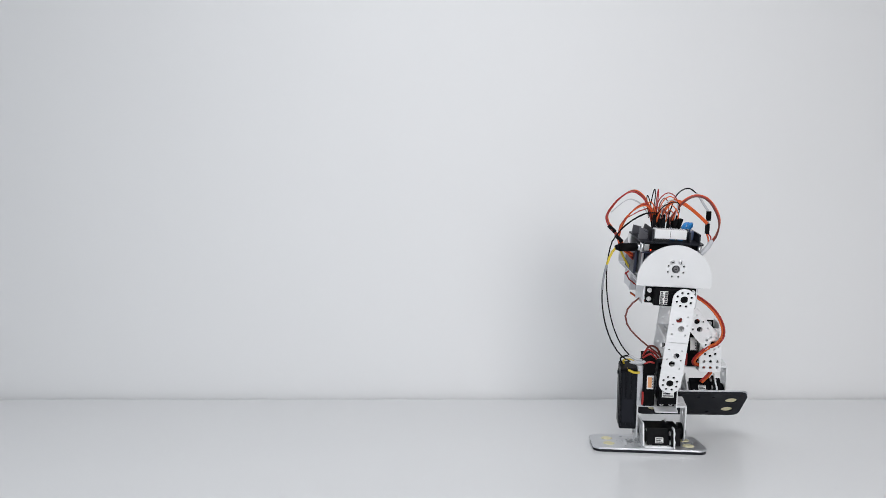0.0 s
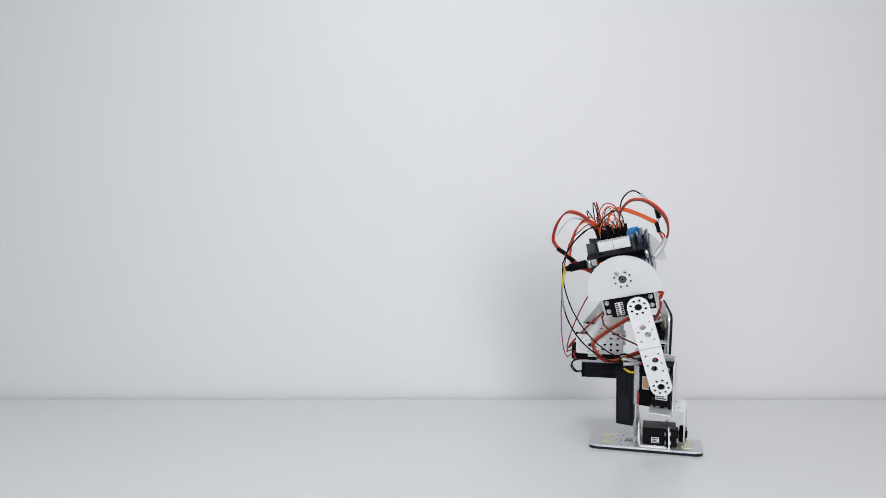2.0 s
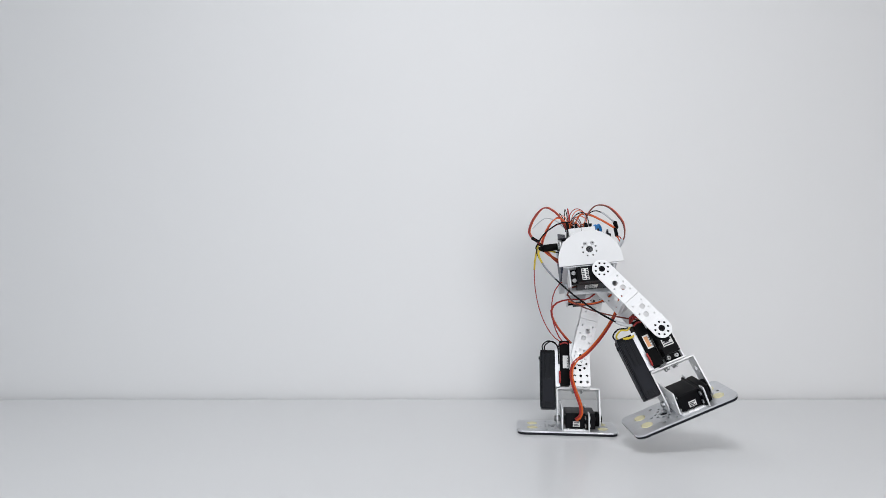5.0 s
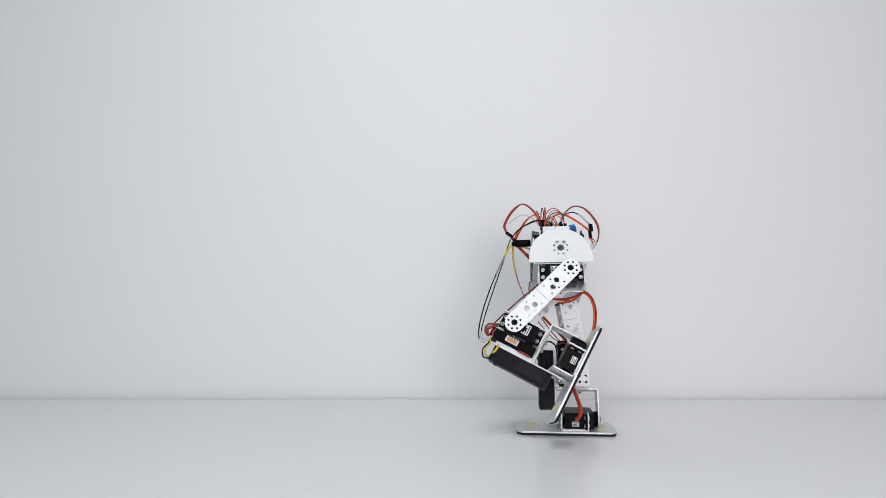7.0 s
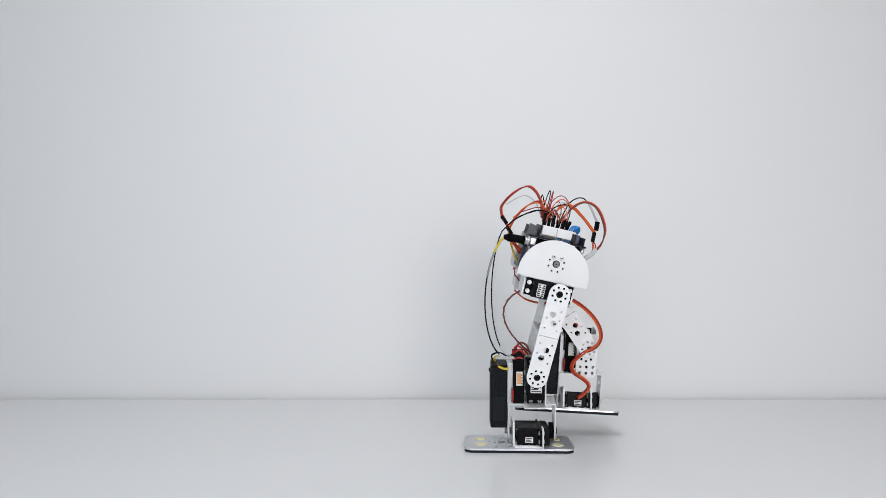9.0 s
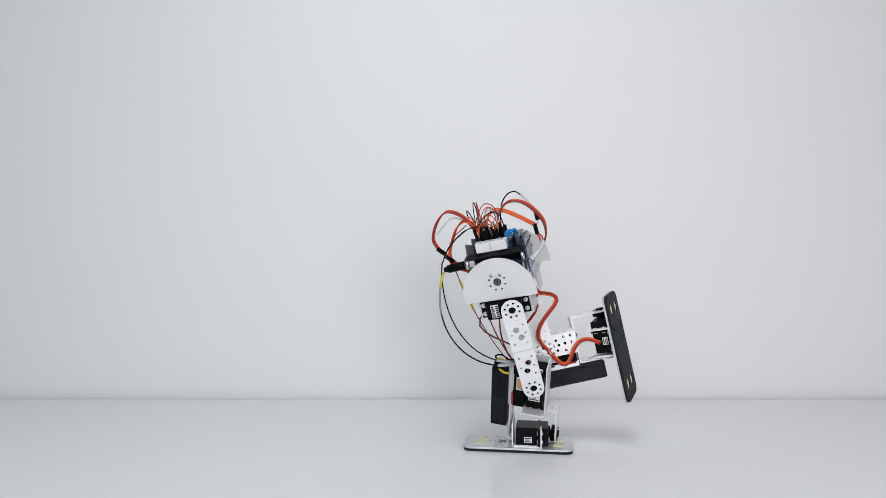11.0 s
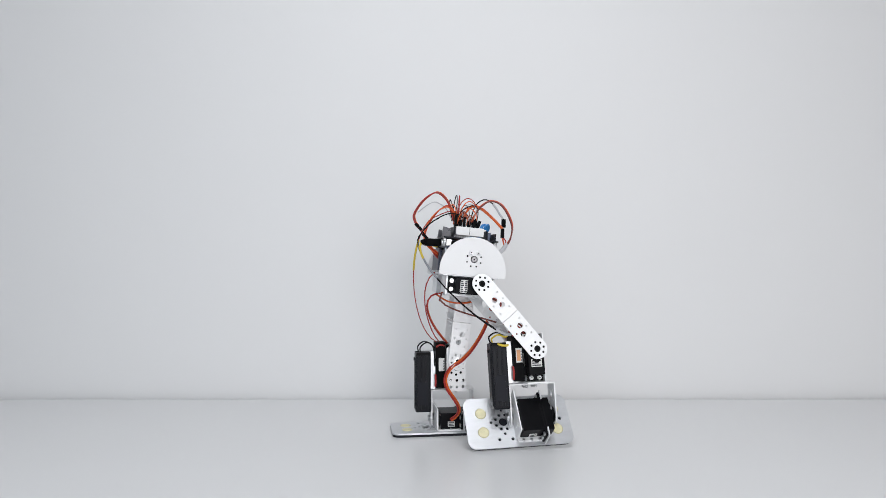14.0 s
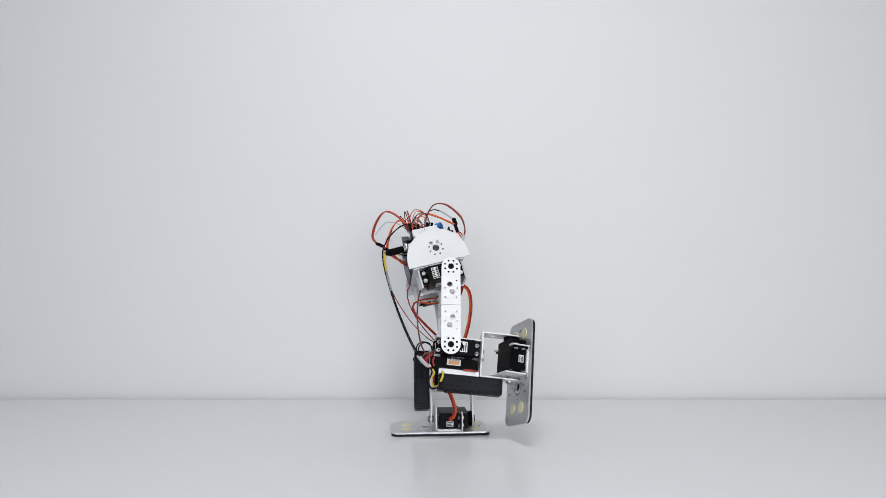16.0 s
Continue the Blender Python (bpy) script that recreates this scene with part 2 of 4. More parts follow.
# foot: origin on the table under the ankle, x along the foot, the outer side at y = out
def build_foot(out):
    bm = bmesh.new()
    c = 10
    line = [(x + c * math.cos(radians(a + d)), y + c * math.sin(radians(a + d))) for x, y, a in ((45 - c, -32 + c, 270), (45 - c, 32 - c, 0), (-84 + c, 32 - c, 90), (-84 + c, -32 + c, 180)) for d in (0, 18, 36, 54, 72, 90)]
    holes = rosette(-38, 0, 5.2, 2.0, 9.5) + rosette(-38, 0, 0.01, 1.7, 15.0, 4, 0)[1:] + rosette(16, 0, 4.5, 1.4, 9)
    holes += [(-46, 22, 2.0), (-30, 22, 2.0), (-46, -22, 2.0), (-30, -22, 2.0), (33, 0, 2.2)]
    sheet(bm, line, holes, 2.0, axes((0, 0, 3.2), (1, 0, 0), (0, 1, 0)))
    foot = part("foot", bm, FOOT_ALU, robot, "silver aluminium foot plate with a black rubber sole")
    bm = bmesh.new()
    cuts = [(-64, 12, 7), (-64, -12, 7), (27, 13, 7), (27, -13, 7), (-14, 22, 2.4), (-14, -22, 2.4), (4, 22, 2.4), (4, -22, 2.4)]
    sheet(bm, [(x * 0.988 - 0.2, y * 0.985) for x, y in line], cuts, 3.0, axes((0, 0, 0.1), (1, 0, 0), (0, 1, 0)))
    part("rubber_sole", bm, RUBBER, foot, "black rubber sole with round cut-outs")
    for x, y in ((-64, 12), (-64, -12), (27, 13), (27, -13)):
        bm = bmesh.new()
        rod(bm, (x, y, 1.2), (x, y, 5.6), 6.8, 20)
        rod(bm, (x, y, 5.6), (x, y, 6.0), 6.8, 20, r2=5.9)
        part("adhesive_pad", bm, PAD, foot, "pale yellow round adhesive pad")
    bm = bmesh.new()
    servo(bm, axes((16.5, 8, ANKLE + 1), (0, 1, 0), (0, 0, 1)), marks=False)
    part("ankle_servo", bm, SERVO, foot, "black servo motor with a white label")
    bm = bmesh.new()
    box(bm, -12, -3, -23.2, -22.4, 10, 16.5)
    for k in range(3):
        box(bm, -11.2, -4 - 2 * (k % 2), -23.4, -23.1, 10.7 + k * 1.9, 11.8 + k * 1.9, slot=1)
    part("label", bm, [PAPER, INK], foot)
    bm = bmesh.new()
    sheet(bm, rounded(-25, 8, -27, 28, 2), [], 1.4, axes((0, 0, 5.3), (1, 0, 0), (0, 1, 0)))
    sheet(bm, rounded(-24, 28, 5.5, 33, 2), rosette(8, ANKLE + 1, 4.4, 1.3, 8) + [(-12, 18, 2), (-12, 26, 1.5), (21, 26, 1.5)], 1.5, axes((-26.2, 0, 0), (0, 1, 0), (0, 0, 1)))
    part("servo_cradle", bm, ALU, foot)
    for y in (-25.6, 21.8):
        bm = bmesh.new()
        box(bm, 7.1, 8.6, y - 5.5, y + 5.5, 5.4, 29, 0.3)
        box(bm, -24, 8, y - 0.7, y + 0.7, 5.4, 7.4, 0.3)
        part("cradle_strip", bm, ALU, foot)
        for z in (-4, 6):
            screw(foot, (8.6, y, ANKLE + z), (1, 0, 0))
    for x in (-18, -8, 2):
        screw(foot, (x, -25.2, 6.8), (0, 0, 1), 2.0)
    return foot


# shin: origin on the ankle axis
def build_shin(out):
    bm = bmesh.new()
    w = 1.6
    arm = [(12 * math.cos(radians(180 + 15 * i)), 12 * math.sin(radians(180 + 15 * i))) for i in range(13)] + [(12.5, 38), (-12.5, 38)]
    bores = rosette(0, 0, 3.6, 1.2, 7.5) + [(0, 24, 3.2), (-7, 30, 1.2), (7, 30, 1.2), (-7, 18, 1.2), (7, 18, 1.2)]
    for x in (24.2, -31.4):
        sheet(bm, arm, bores, w, axes((x, 8, 0), (0, 1, 0), (0, 0, 1)))
    sheet(bm, rounded(-31.3, 25.7, -4.6, 20.6, 1), rosette(-3, 8, 4.5, 1.4, 9) + [(-22, 14, 2), (-22, 2, 2), (18, 14, 2), (18, 2, 2)], w, axes((0, 0, 37.2), (1, 0, 0), (0, 1, 0)))
    shin = part("shin", bm, ALU, robot, "silver bent ankle bracket carrying servo and battery")
    bm = bmesh.new()
    rod(bm, (19, 8, 0), (24.0, 8, 0), 9.8, 20)
    rod(bm, (25.9, 8, 0), (28.2, 8, 0), 4.5, 16)
    for i in range(8):
        a = radians(45 * i)
        rod(bm, (25.9, 8 + 7.5 * math.cos(a), 7.5 * math.sin(a)), (26.8, 8 + 7.5 * math.cos(a), 7.5 * math.sin(a)), 1.1, 8)
    part("servo_horn", bm, BLACK, shin)
    bm = bmesh.new()
    rod(bm, (-34.5, 8, 0), (-26.5, 8, 0), 4.2, 16)
    part("bearing", bm, STEEL, shin)
    for y in (2, 14):
        screw(shin, (-8, y, 37), (0, 0, -1), 2.3, 3.5)
        screw(shin, (3, y, 37), (0, 0, -1), 2.3, 3.5)
    # knee servo, shaft at the knee, body downwards
    bm = bmesh.new()
    servo(bm, axes((0, out * 20, KNEE), (0, 0, 1), (out, 0, 0)))
    part("knee_servo", bm, SERVO, shin, "black servo motor with a white label")
    bm = bmesh.new()
    f = out * 20.2
    box(bm, -6.5, 6.5, f - 0.15, f + 0.15, 58, 67)
    for k in range(3):
        box(bm, -5.6, 5.4 - (k % 2) * 3, f - 0.3, f + 0.3, 59.2 + k * 2.6, 60.6 + k * 2.6, slot=1)
    part("label", bm, [PAPER, INK], shin)
    # servo bracket: front plate and inner panel with bores
    bm = bmesh.new()
    sheet(bm, rounded(-13, 13, 39, KNEE + 19, 2), [(-7, 50, 2), (7, 50, 2), (0, 62, 4.5), (-7, 86, 2), (7, 86, 2)], 1.5, axes((11.2, 0, 0), (0, 1, 0), (0, 0, 1)))
    sheet(bm, rounded(-13.5, 12.4, 39, KNEE + 17, 2.5), rosette(-1, KNEE - 10, 3.4, 1.7, 8.5, 8, 0) + [(x, z, 1.9) for x in (-8, 0, 8) for z in (45, 53)], 1.5, axes((0, -out * 21.0, 0), (1, 0, 0), (0, 0, 1)))
    sheet(bm, rounded(-13.5, 12.4, -21.5, 14, 2), [], 1.4, axes((0, 0, 38.9), (1, 0, 0), (0, -out, 0)))
    part("servo_bracket", bm, ALU, shin)
    screw(shin, (0, -out * (21.2 if out > 0 else 22.6), KNEE - 1), (0, -out, 0), 4.0)
    for x in (-5, 5):
        screw(shin, (x, out * 11.2, KNEE - 33.8), (0, out, 0))
        screw(shin, (x, out * 11.2, KNEE + 13.8), (0, out, 0))
    # slim cell pack between servo and battery
    bm = bmesh.new()
    box(bm, -26, -13.6, -12, 12, 42, 101, 3.0)
    box(bm, -26.4, -13.2, -12.4, 12.4, 42, 62, 1.0)
    box(bm, -26.4, -13.2, -12.4, 12.4, 84, 101.4, 1.0)
    part("cell_pack", bm, MATT, shin, "black cell pack with a pale label")
    for s in (-1, 1):
        bm = bmesh.new()
        box(bm, -22.5, -15, s * 12.2 - 0.2, s * 12.2 + 0.2, 64, 81)
        box(bm, -21.5, -17, s * 12.45 - 0.15, s * 12.45 + 0.15, 66, 79, slot=1 if out < 0 else 0)
        for k in range(4):
            box(bm, -16.6 + k * 0.01, -15.4, s * 12.45 - 0.15, s * 12.45 + 0.15, 66 + k * 3.4, 67.6 + k * 3.4, slot=2)
        part("label", bm, [PAPER, COPPER, INK], shin)
    for s in (-1, 1):
        for pts, r in (([(-27, s * 12.2, 44), (-26.6, s * 12.4, 52), (-26.8, s * 12.0, 60)], 1.3), ([(-26, s * 12.4, 96), (-20, s * 12.8, 98.4), (-15, s * 12.4, 97)], 1.1)):
            bm = bmesh.new()
            tube(bm, pts, r)
            part("red_lead", bm, RED, shin)
    # battery holder: ribbed case, end cap, switch and window
    bm = bmesh.new()
    box(bm, -52.4, -32.6, -10.6, 10.6, 10.5, 88, 1.8)
    box(bm, -53.2, -51, -7, 7, 14, 81, 0.8)
    for s in (-1, 1):
        box(bm, -51.2, -34.2, s * 9.8, s * 10.9, 13, 85, 0.3)
    rod(bm, (-54.4, 0, 79), (-51, 0, 79), 2.2, 12)
    rod(bm, (-50, 0, 87), (-50, 0, 89.5), 2.0, 10)
    holder = part("battery_holder", bm, HOLDER, shin, "black plastic battery holder with ribbed sides")
    bm = bmesh.new()
    box(bm, -52.0, -33.0, -11.0, 11.0, 84.2, 88.6, 1.0)
    part("end_cap", bm, BLACK, holder)
    for s in (-1, 1):
        for x0, x1 in ((-51.0, -46.6), (-45.2, -40.6), (-39.2, -34.4)):
            bm = bmesh.new()
            box(bm, x0, x1, s * 10.5, s * 11.15, 15, 83, 0.3)
            part("rib", bm, HOLDER, holder)
        bm = bmesh.new()
        box(bm, -49.5, -36.5, s * 11.3 - 0.25, s * 11.3 + 0.25, 20, 50, 0.2)
        part("case_window", bm, SMOKED, holder, "smoked window in the case")
    bm = bmesh.new()
    box(bm, -32.8, -26.2, -7.5, 7.5, 40, 90, 0.4)
    part("battery_mount", bm, FOOT_ALU, shin)
    bm = bmesh.new()
    if out < 0:
        tube(bm, [(-46, 4, 87), (-48, 0, 94), (-41, -6, 98), (-34, -9, 95), (-29, -10, 98)], 1.1)
        tube(bm, [(-45, -9, 87.5), (-40, -11.8, 85.5), (-36, -12.9, 84.6), (-31, -12.9, 85)], 1.5)
        part("battery_lead", bm, YELLOW, shin, "yellow heat-shrunk battery lead")
        bm = bmesh.new()
        tube(bm, [(-48, 5, 87), (-51, 2, 96), (-43, -2, 101), (-33, -5, 98), (-26, -6, 100)], 1.0)
        part("battery_lead", bm, DARKWIRE, shin)
        for k, pts in enumerate(([(-26, 0, 100), (-22, -2, 109), (-14, -4, 106), (-8, 0, 98)], [(-24, 6, 100), (-18, 4, 111), (-10, 2, 109), (-5, 2, 98)], [(-27, -6, 100), (-19, -8, 106), (-12, -8, 100)])):
            bm = bmesh.new()
            tube(bm, pts, 1.2)
            part("cell_lead", bm, (RED, BROWN, RED)[k], shin)
    else:
        tube(bm, [(-48, 0, 87), (-49, -2, 96), (-42, -3, 102), (-34, -4, 100), (-27, -4, 94)], 0.9)
        part("battery_lead", bm, DARKWIRE, shin)
        bm = bmesh.new()
        tube(bm, [(-46, -5, 87), (-46, -6, 95), (-38, -6, 101), (-31, -7, 98), (-28, -8, 88), (-27.5, -9, 70)], 0.9)
        part("cell_lead", bm, DARKWIRE, shin)
    return shin


# thigh: origin on the knee axis, hip axis at z = THIGH; two U brackets bolted web to web
def build_thigh(out):
    mid = THIGH / 2 - 0.5
    w = 1.6
    brackets = []
    for lower in (True, False):
        bm = bmesh.new()
        zc, zt = (0, mid - 0.2) if lower else (THIGH, mid + 0.2)
        d = 1 if lower else -1
        line = []
        for i in range(13):
            a = radians(180 + 180 * i / 12)
            line.append((12 * math.cos(a), zc + d * 12 * math.sin(a)))
        line += [(12.0, zt), (-12.0, zt)]
        holes = rosette(0, zc, 4.0, 1.45, 8.0) + [(-1.5, zc + d * 24, 3.4), (2.0, zc + d * 34, 3.4), (-7.5, zc + d * 29, 1.2), (7.5, zc + d * 29, 1.2),
                                                  (-7, zc + d * 41, 1.2), (7, zc + d * 19, 1.2), (7, zc + d * 41, 1.2)]
        for y in (-27.6, 26.0):
            sheet(bm, line, holes, w, axes((0, y + w, 0), (1, 0, 0), (0, 0, 1)))
        sheet(bm, rounded(-12, 12, -27.4, 27.4, 0.8), rosette(0, 0, 4.0, 1.4, 8), w, axes((0, 0, zt - (w if lower else 0)), (1, 0, 0), (0, 1, 0)))
        brackets.append((bm, zc, d))
    thigh = part("thigh", brackets[0][0], ALU, robot, "silver aluminium leg bracket with round bores")
    part("hip_bracket", brackets[1][0], ALU, thigh)
    for z in (0, THIGH):
        horn(thigh, out * 25.2, out, z)
        horn(thigh, -out * 25.2, -out, z, dark=False)
        bm = bmesh.new()
        rod(bm, (0, out * 22.2, z), (0, out * 25.6, z), 10.4, 22)
        part("servo_horn", bm, MATT, thigh)
        bm = bmesh.new()
        rod(bm, (0, -out * 23.0, z), (0, -out * 25.8, z), 5.5, 16)
        part("bearing", bm, STEEL, thigh)
    for x, y in ((-6, -12), (6, 12), (-6, 12), (6, -12)):
        screw(thigh, (x, y, mid + 1.6), (0, 0, 1), 2.2, 2.2)
    return thigh


# body: origin midway on the hip axis
def build_body():
    bm = bmesh.new()
    box(bm, -45, 20, -36, 36, 12.5, 14.2, 0.3)
    box(bm, -46, 22, -57, -18, 11.0, 12.4, 0.3)
    box(bm, -46, 22, 18, 57, 11.0, 12.4, 0.3)
    box(bm, -42, -40.4, -36, 36, 14, 46, 0.3)
    box(bm, 16, 17.6, -36, 36, 14, 46, 0.3)
    body = part("hip_frame", bm, FOOT_ALU, robot, "silver hip frame between two half-round plates")
    for s in (-1, 1):
        bm = bmesh.new()
        R, cx, zb = 40.5, (-10.8 if s < 0 else -6.5), 18.5
        line = [(cx + R * math.cos(radians(180 * i / 40)), zb + R * math.sin(radians(180 * i / 40))) for i in range(41)]
        line += [(cx - R, 12.4), (cx + R, 12.4)]
        sheet(bm, line, rosette(cx + 0.4, 32.4, 4.4, 1.2, 9), 2.0, axes((0, s * 58.8 + 1, 0), (1, 0, 0), (0, 0, 1)))
        plate = part("half_round_plate", bm, PLATE, body, "light grey half-round hip plate with a ring of bores")
        bm = bmesh.new()
        # Black disc behind the plate paints the shade seen through its bores.
        rod(bm, (cx + 0.4, s * 56.2, 32.4), (cx + 0.4, s * 57.6, 32.4), 12, 22)
        rod(bm, (cx + 0.4, s * 57.4, 32.4), (cx + 0.4, s * 59.7, 32.4), 3.9, 20, slot=1)
        rod(bm, (cx + 0.4, s * 59.7, 32.4), (cx + 0.4, s * 60.3, 32.4), 3.9, 20, r2=3.2, slot=1)
        rod(bm, (cx + 0.4, s * 60.2, 32.4), (cx + 0.4, s * 60.35, 32.4), 0.9, 6)
        part("hub", bm, [RECESS_SHADE, STEEL_DARK_REFLECTION], body, "steel hub screw with its dark reflection painted in")
        for a in (60, 120):
            screw(body, (cx + 0.4 + 9.0 * math.cos(radians(a)), s * 59.8, 32.4 + 9.0 * math.sin(radians(a))), (0, s, 0), 2.3)
        bm = bmesh.new()
        servo(bm, axes((0, s * (HIP + 20), 0), (1, 0, 0), (0, 0, -s)))
        part("hip_servo", bm, SERVO, body, "black servo motor with a white label")
        bm = bmesh.new()
        f = s * (HIP + 20.2)
        box(bm, -24.5, -15.8, f - 0.15, f + 0.15, -8, 7)
        for k in range(6):
            box(bm, -24.0, -20.2 - (k % 3) * 0.6, f - 0.3, f + 0.3, -7.4 + 2.35 * k, -5.8 + 2.35 * k, slot=1)
            box(bm, -19.4 + (k % 2) * 0.6, -16.2, f - 0.3, f + 0.3, -7.5 + 2.35 * k, -5.7 + 2.35 * k, slot=1)
        part("label", bm, [PAPER, INK], body)
        bm = bmesh.new()
        box(bm, -40, 20, s * 17 - 0.8, s * 17 + 0.8, -14, 12, 0.3)
        box(bm, -40, -38, s * 18, s * 47.6, -12, 11, 0.3)
        box(bm, 18, 20, s * 18, s * 47.6, -12, 11, 0.3)
        part("servo_bracket", bm, FOOT_ALU, body)
        for x in (-33.8, 13.8):
            for z in (-5, 5):
                screw(body, (x, s * 49.4, z), (0, s, 0), 2.6)
        for x in (-33, 6):
            screw(body, (x, s * 46, 12.6), (0, 0, 1))
    # boards: controller below, shield above it between smoked side panels
    bm = bmesh.new()
    box(bm, -44, 22, -40, 24, 44.6, 46.4, 0.3)
    part("controller_board", bm, BOARD, body, "dark blue controller board")
    bm = bmesh.new()
    box(bm, -38, 14, -36, 30, 34, 42, 0.8)
    for x in (-40, 17):
        for y in (-30, 18):
            rod(bm, (x, y, 30), (x, y, 45), 2.2, 8)
    part("driver_stack", bm, BOARD, body, "dark lower driver board on stand-offs")
    for x0, x1, y0, y1, z1 in ((-36, 18, 17, 20, 54), (-36, 18, -31, -28, 54), (-12, 16, -12, -4, 49), (-30, -20, -22, -12, 50), (2, 10, 2, 10, 50), (-26, -16, 0, 6, 51)):
        bm = bmesh.new()
        box(bm, x0, x1, y0, y1, 46.4, z1, 0.3)
        part("header_socket", bm, MATT, body)
    bm = bmesh.new()
    box(bm, -48, -37, 2, 14, 46.4, 57, 0.6)
    part("usb_socket", bm, STEEL, body)
    bm = bmesh.new()
    sheet(bm, rounded(-46, 23, -42, 22, 3), [(-42, -38, 1.6), (19, -38, 1.6), (19, 18, 1.6), (-42, 18, 1.6)], 1.6, axes((0, 0, 56.4), (1, 0, 0), (0, 1, 0)))
    part("tray", bm, SMOKED, body, "smoked acrylic tray under the terminal block")
    # leaning side panels of the tray
    for x, lean, y0, y1, tall in ((-34, 4, -38, 8, 13), (8, -3, -38, 4, 11), (18.5, 6, -36, 8, 9)):
        bm = bmesh.new()
        m = Matrix.Translation(mm(x, 0, 58.4)) @ Matrix.Rotation(radians(lean), 4, "Y") @ axes((0, 0, 0), (0, 1, 0), (0, 0, 1))
        sheet(bm, [(y0, 0), (y1, 0), (y1 - 5, tall), (y0 + 3, tall)], [], 1.8, m)
        part("tray_panel", bm, SMOKED, body, "leaning smoked acrylic panel")
    for y, z1 in ((-24, 71), (8, 69)):
        bm = bmesh.new()
        sheet(bm, [(-46, 58.2), (-35, 58.2), (-35.5, z1 - 2), (-45, z1)], [], 1.8, axes((0, y, 0), (1, 0, 0), (0, 0, 1)))
        part("tray_wing", bm, GREY_ACRYLIC, body, "grey acrylic wing at the back of the tray")
    # clear case behind the tray on its front side
    bm = bmesh.new()
    box(bm, 12, 17, -22, 12, 58.4, 69, 0.8)
    part("module_block", bm, ACRYLIC, body, "blue-grey acrylic module")
    bm = bmesh.new()
    box(bm, 20.4, 22.4, -28, 10, 28, 67, 0.5)
    part("front_panel", bm, ACRYLIC, body, "blue-grey acrylic panel in front of the boards")
    for x in (-44, 19):
        bm = bmesh.new()
        rod(bm, (x, -39, 46), (x, -39, 56.4), 2.4, 6)
        part("stand_off", bm, STEEL, body)
    bm = bmesh.new()
    box(bm, -31, 4, -38, -26, 61.5, 72.0, 0.7)
    for i in range(14):
        for j in range(3):
            box(bm, -27.4 + i * 2.1, -26.6 + i * 2.1, -35.5 + j * 3, -34.7 + j * 3, 71.7, 72.15, slot=1)
    box(bm, -14.2, -13.8, -38.15, -37.9, 62.5, 71, slot=1)
    part("terminal_block", bm, [WHITE, INK], body, "white plastic terminal block")
    for x in (-7, 2):
        bm = bmesh.new()
        box(bm, x - 2.6, x + 2.6, -24, -16, 57, 71, 0.5)
        rod(bm, (x, -20, 70.6), (x, -20, 71.8), 1.8, 12, slot=1)
        part("screw_terminal", bm, [BLUE, STEEL], body, "blue screw terminal")
    bm = bmesh.new()
    for k in range(4):
        tube(bm, [(2 + k * 2.4, -24, 72), (4 + k * 2.2, -24 - k, 77 + k % 2), (8 + k * 1.8, -22, 78), (12 + k, -18, 74), (14, -14, 70)], 1.1)
    part("blue_lead", bm, BLUE, body, "bundle of short blue leads")
    bm = bmesh.new()
    for i in range(12):
        for j in range(3):
            rod(bm, (-33 + i * 3.0, -23 + j * 3.2, 57), (-33 + i * 3.0, -23 + j * 3.2, 67), 0.35, 4)
    part("pin_header", bm, STEEL, body)
    rnd = random.Random(5)
    for i in range(15):
        x, y = -29 + i * 2.1, -24 + (i * 7 % 5) * 4.6
        lean = rnd.uniform(-0.14, 0.14) + (x + 12) * 0.006
        bm = bmesh.new()
        m = Matrix.Translation(mm(x, y, 67)) @ Matrix.Rotation(lean, 4, "Y") @ Matrix.Rotation(rnd.uniform(-0.2, 0.2), 4, "X")
        box(bm, -1.75, 1.75, -1.6, 1.6, 0, rnd.uniform(14, 21), 0.3, m)
        part("jumper_plug", bm, MATT, body)
    # power plug pointing back
    bm = bmesh.new()
    rod(bm, (-48.5, -33.4, 49.9), (-68, -34.8, 48.9), 4.7, 18)
    rod(bm, (-68, -34.8, 48.9), (-73, -35.2, 48.6), 4.1, 18, r2=2.4)
    part("power_plug", bm, MATT, body, "black power plug")
    bm = bmesh.new()
    rod(bm, (-42, -33, 50), (-48.7, -33.4, 49.9), 3.6, 18, slot=1)
    box(bm, -44, -35, -38, -28, 46.4, 55.5, 0.8, slot=1)
    part("power_socket", bm, [MATT, STEEL], body)
    bm = bmesh.new()
    rod(bm, (-33, -33.5, 47.6), (-33, -34.8, 47.6), 0.8, 10)
    part("indicator_light", bm, LED, body, "small glowing red indicator")
    bm = bmesh.new()
    box(bm, -47, -43.5, -22, 22, 16, 44, 1.0)
    part("back_panel", bm, BOARD, body)
    return body


def ribbon(parent, pts, kinds, name="servo_cable", r=0.85, label=""):
    """A flat servo lead of wires side by side, which turns a little along its way."""
    bm = bmesh.new()
    for k in range(len(kinds)):
        off = (k - (len(kinds) - 1) / 2) * r * 1.9
        run = []
        for i, (x, y, z) in enumerate(pts):
            a = 0.75 + 0.5 * math.sin(i * 1.1)
            run.append((x + off * 0.75 * math.cos(a), y + off * 0.75, z + off * 0.75 * math.sin(a)))
        tube(bm, run, r, slot=k)
    return part(name, bm, list(kinds), parent, label)


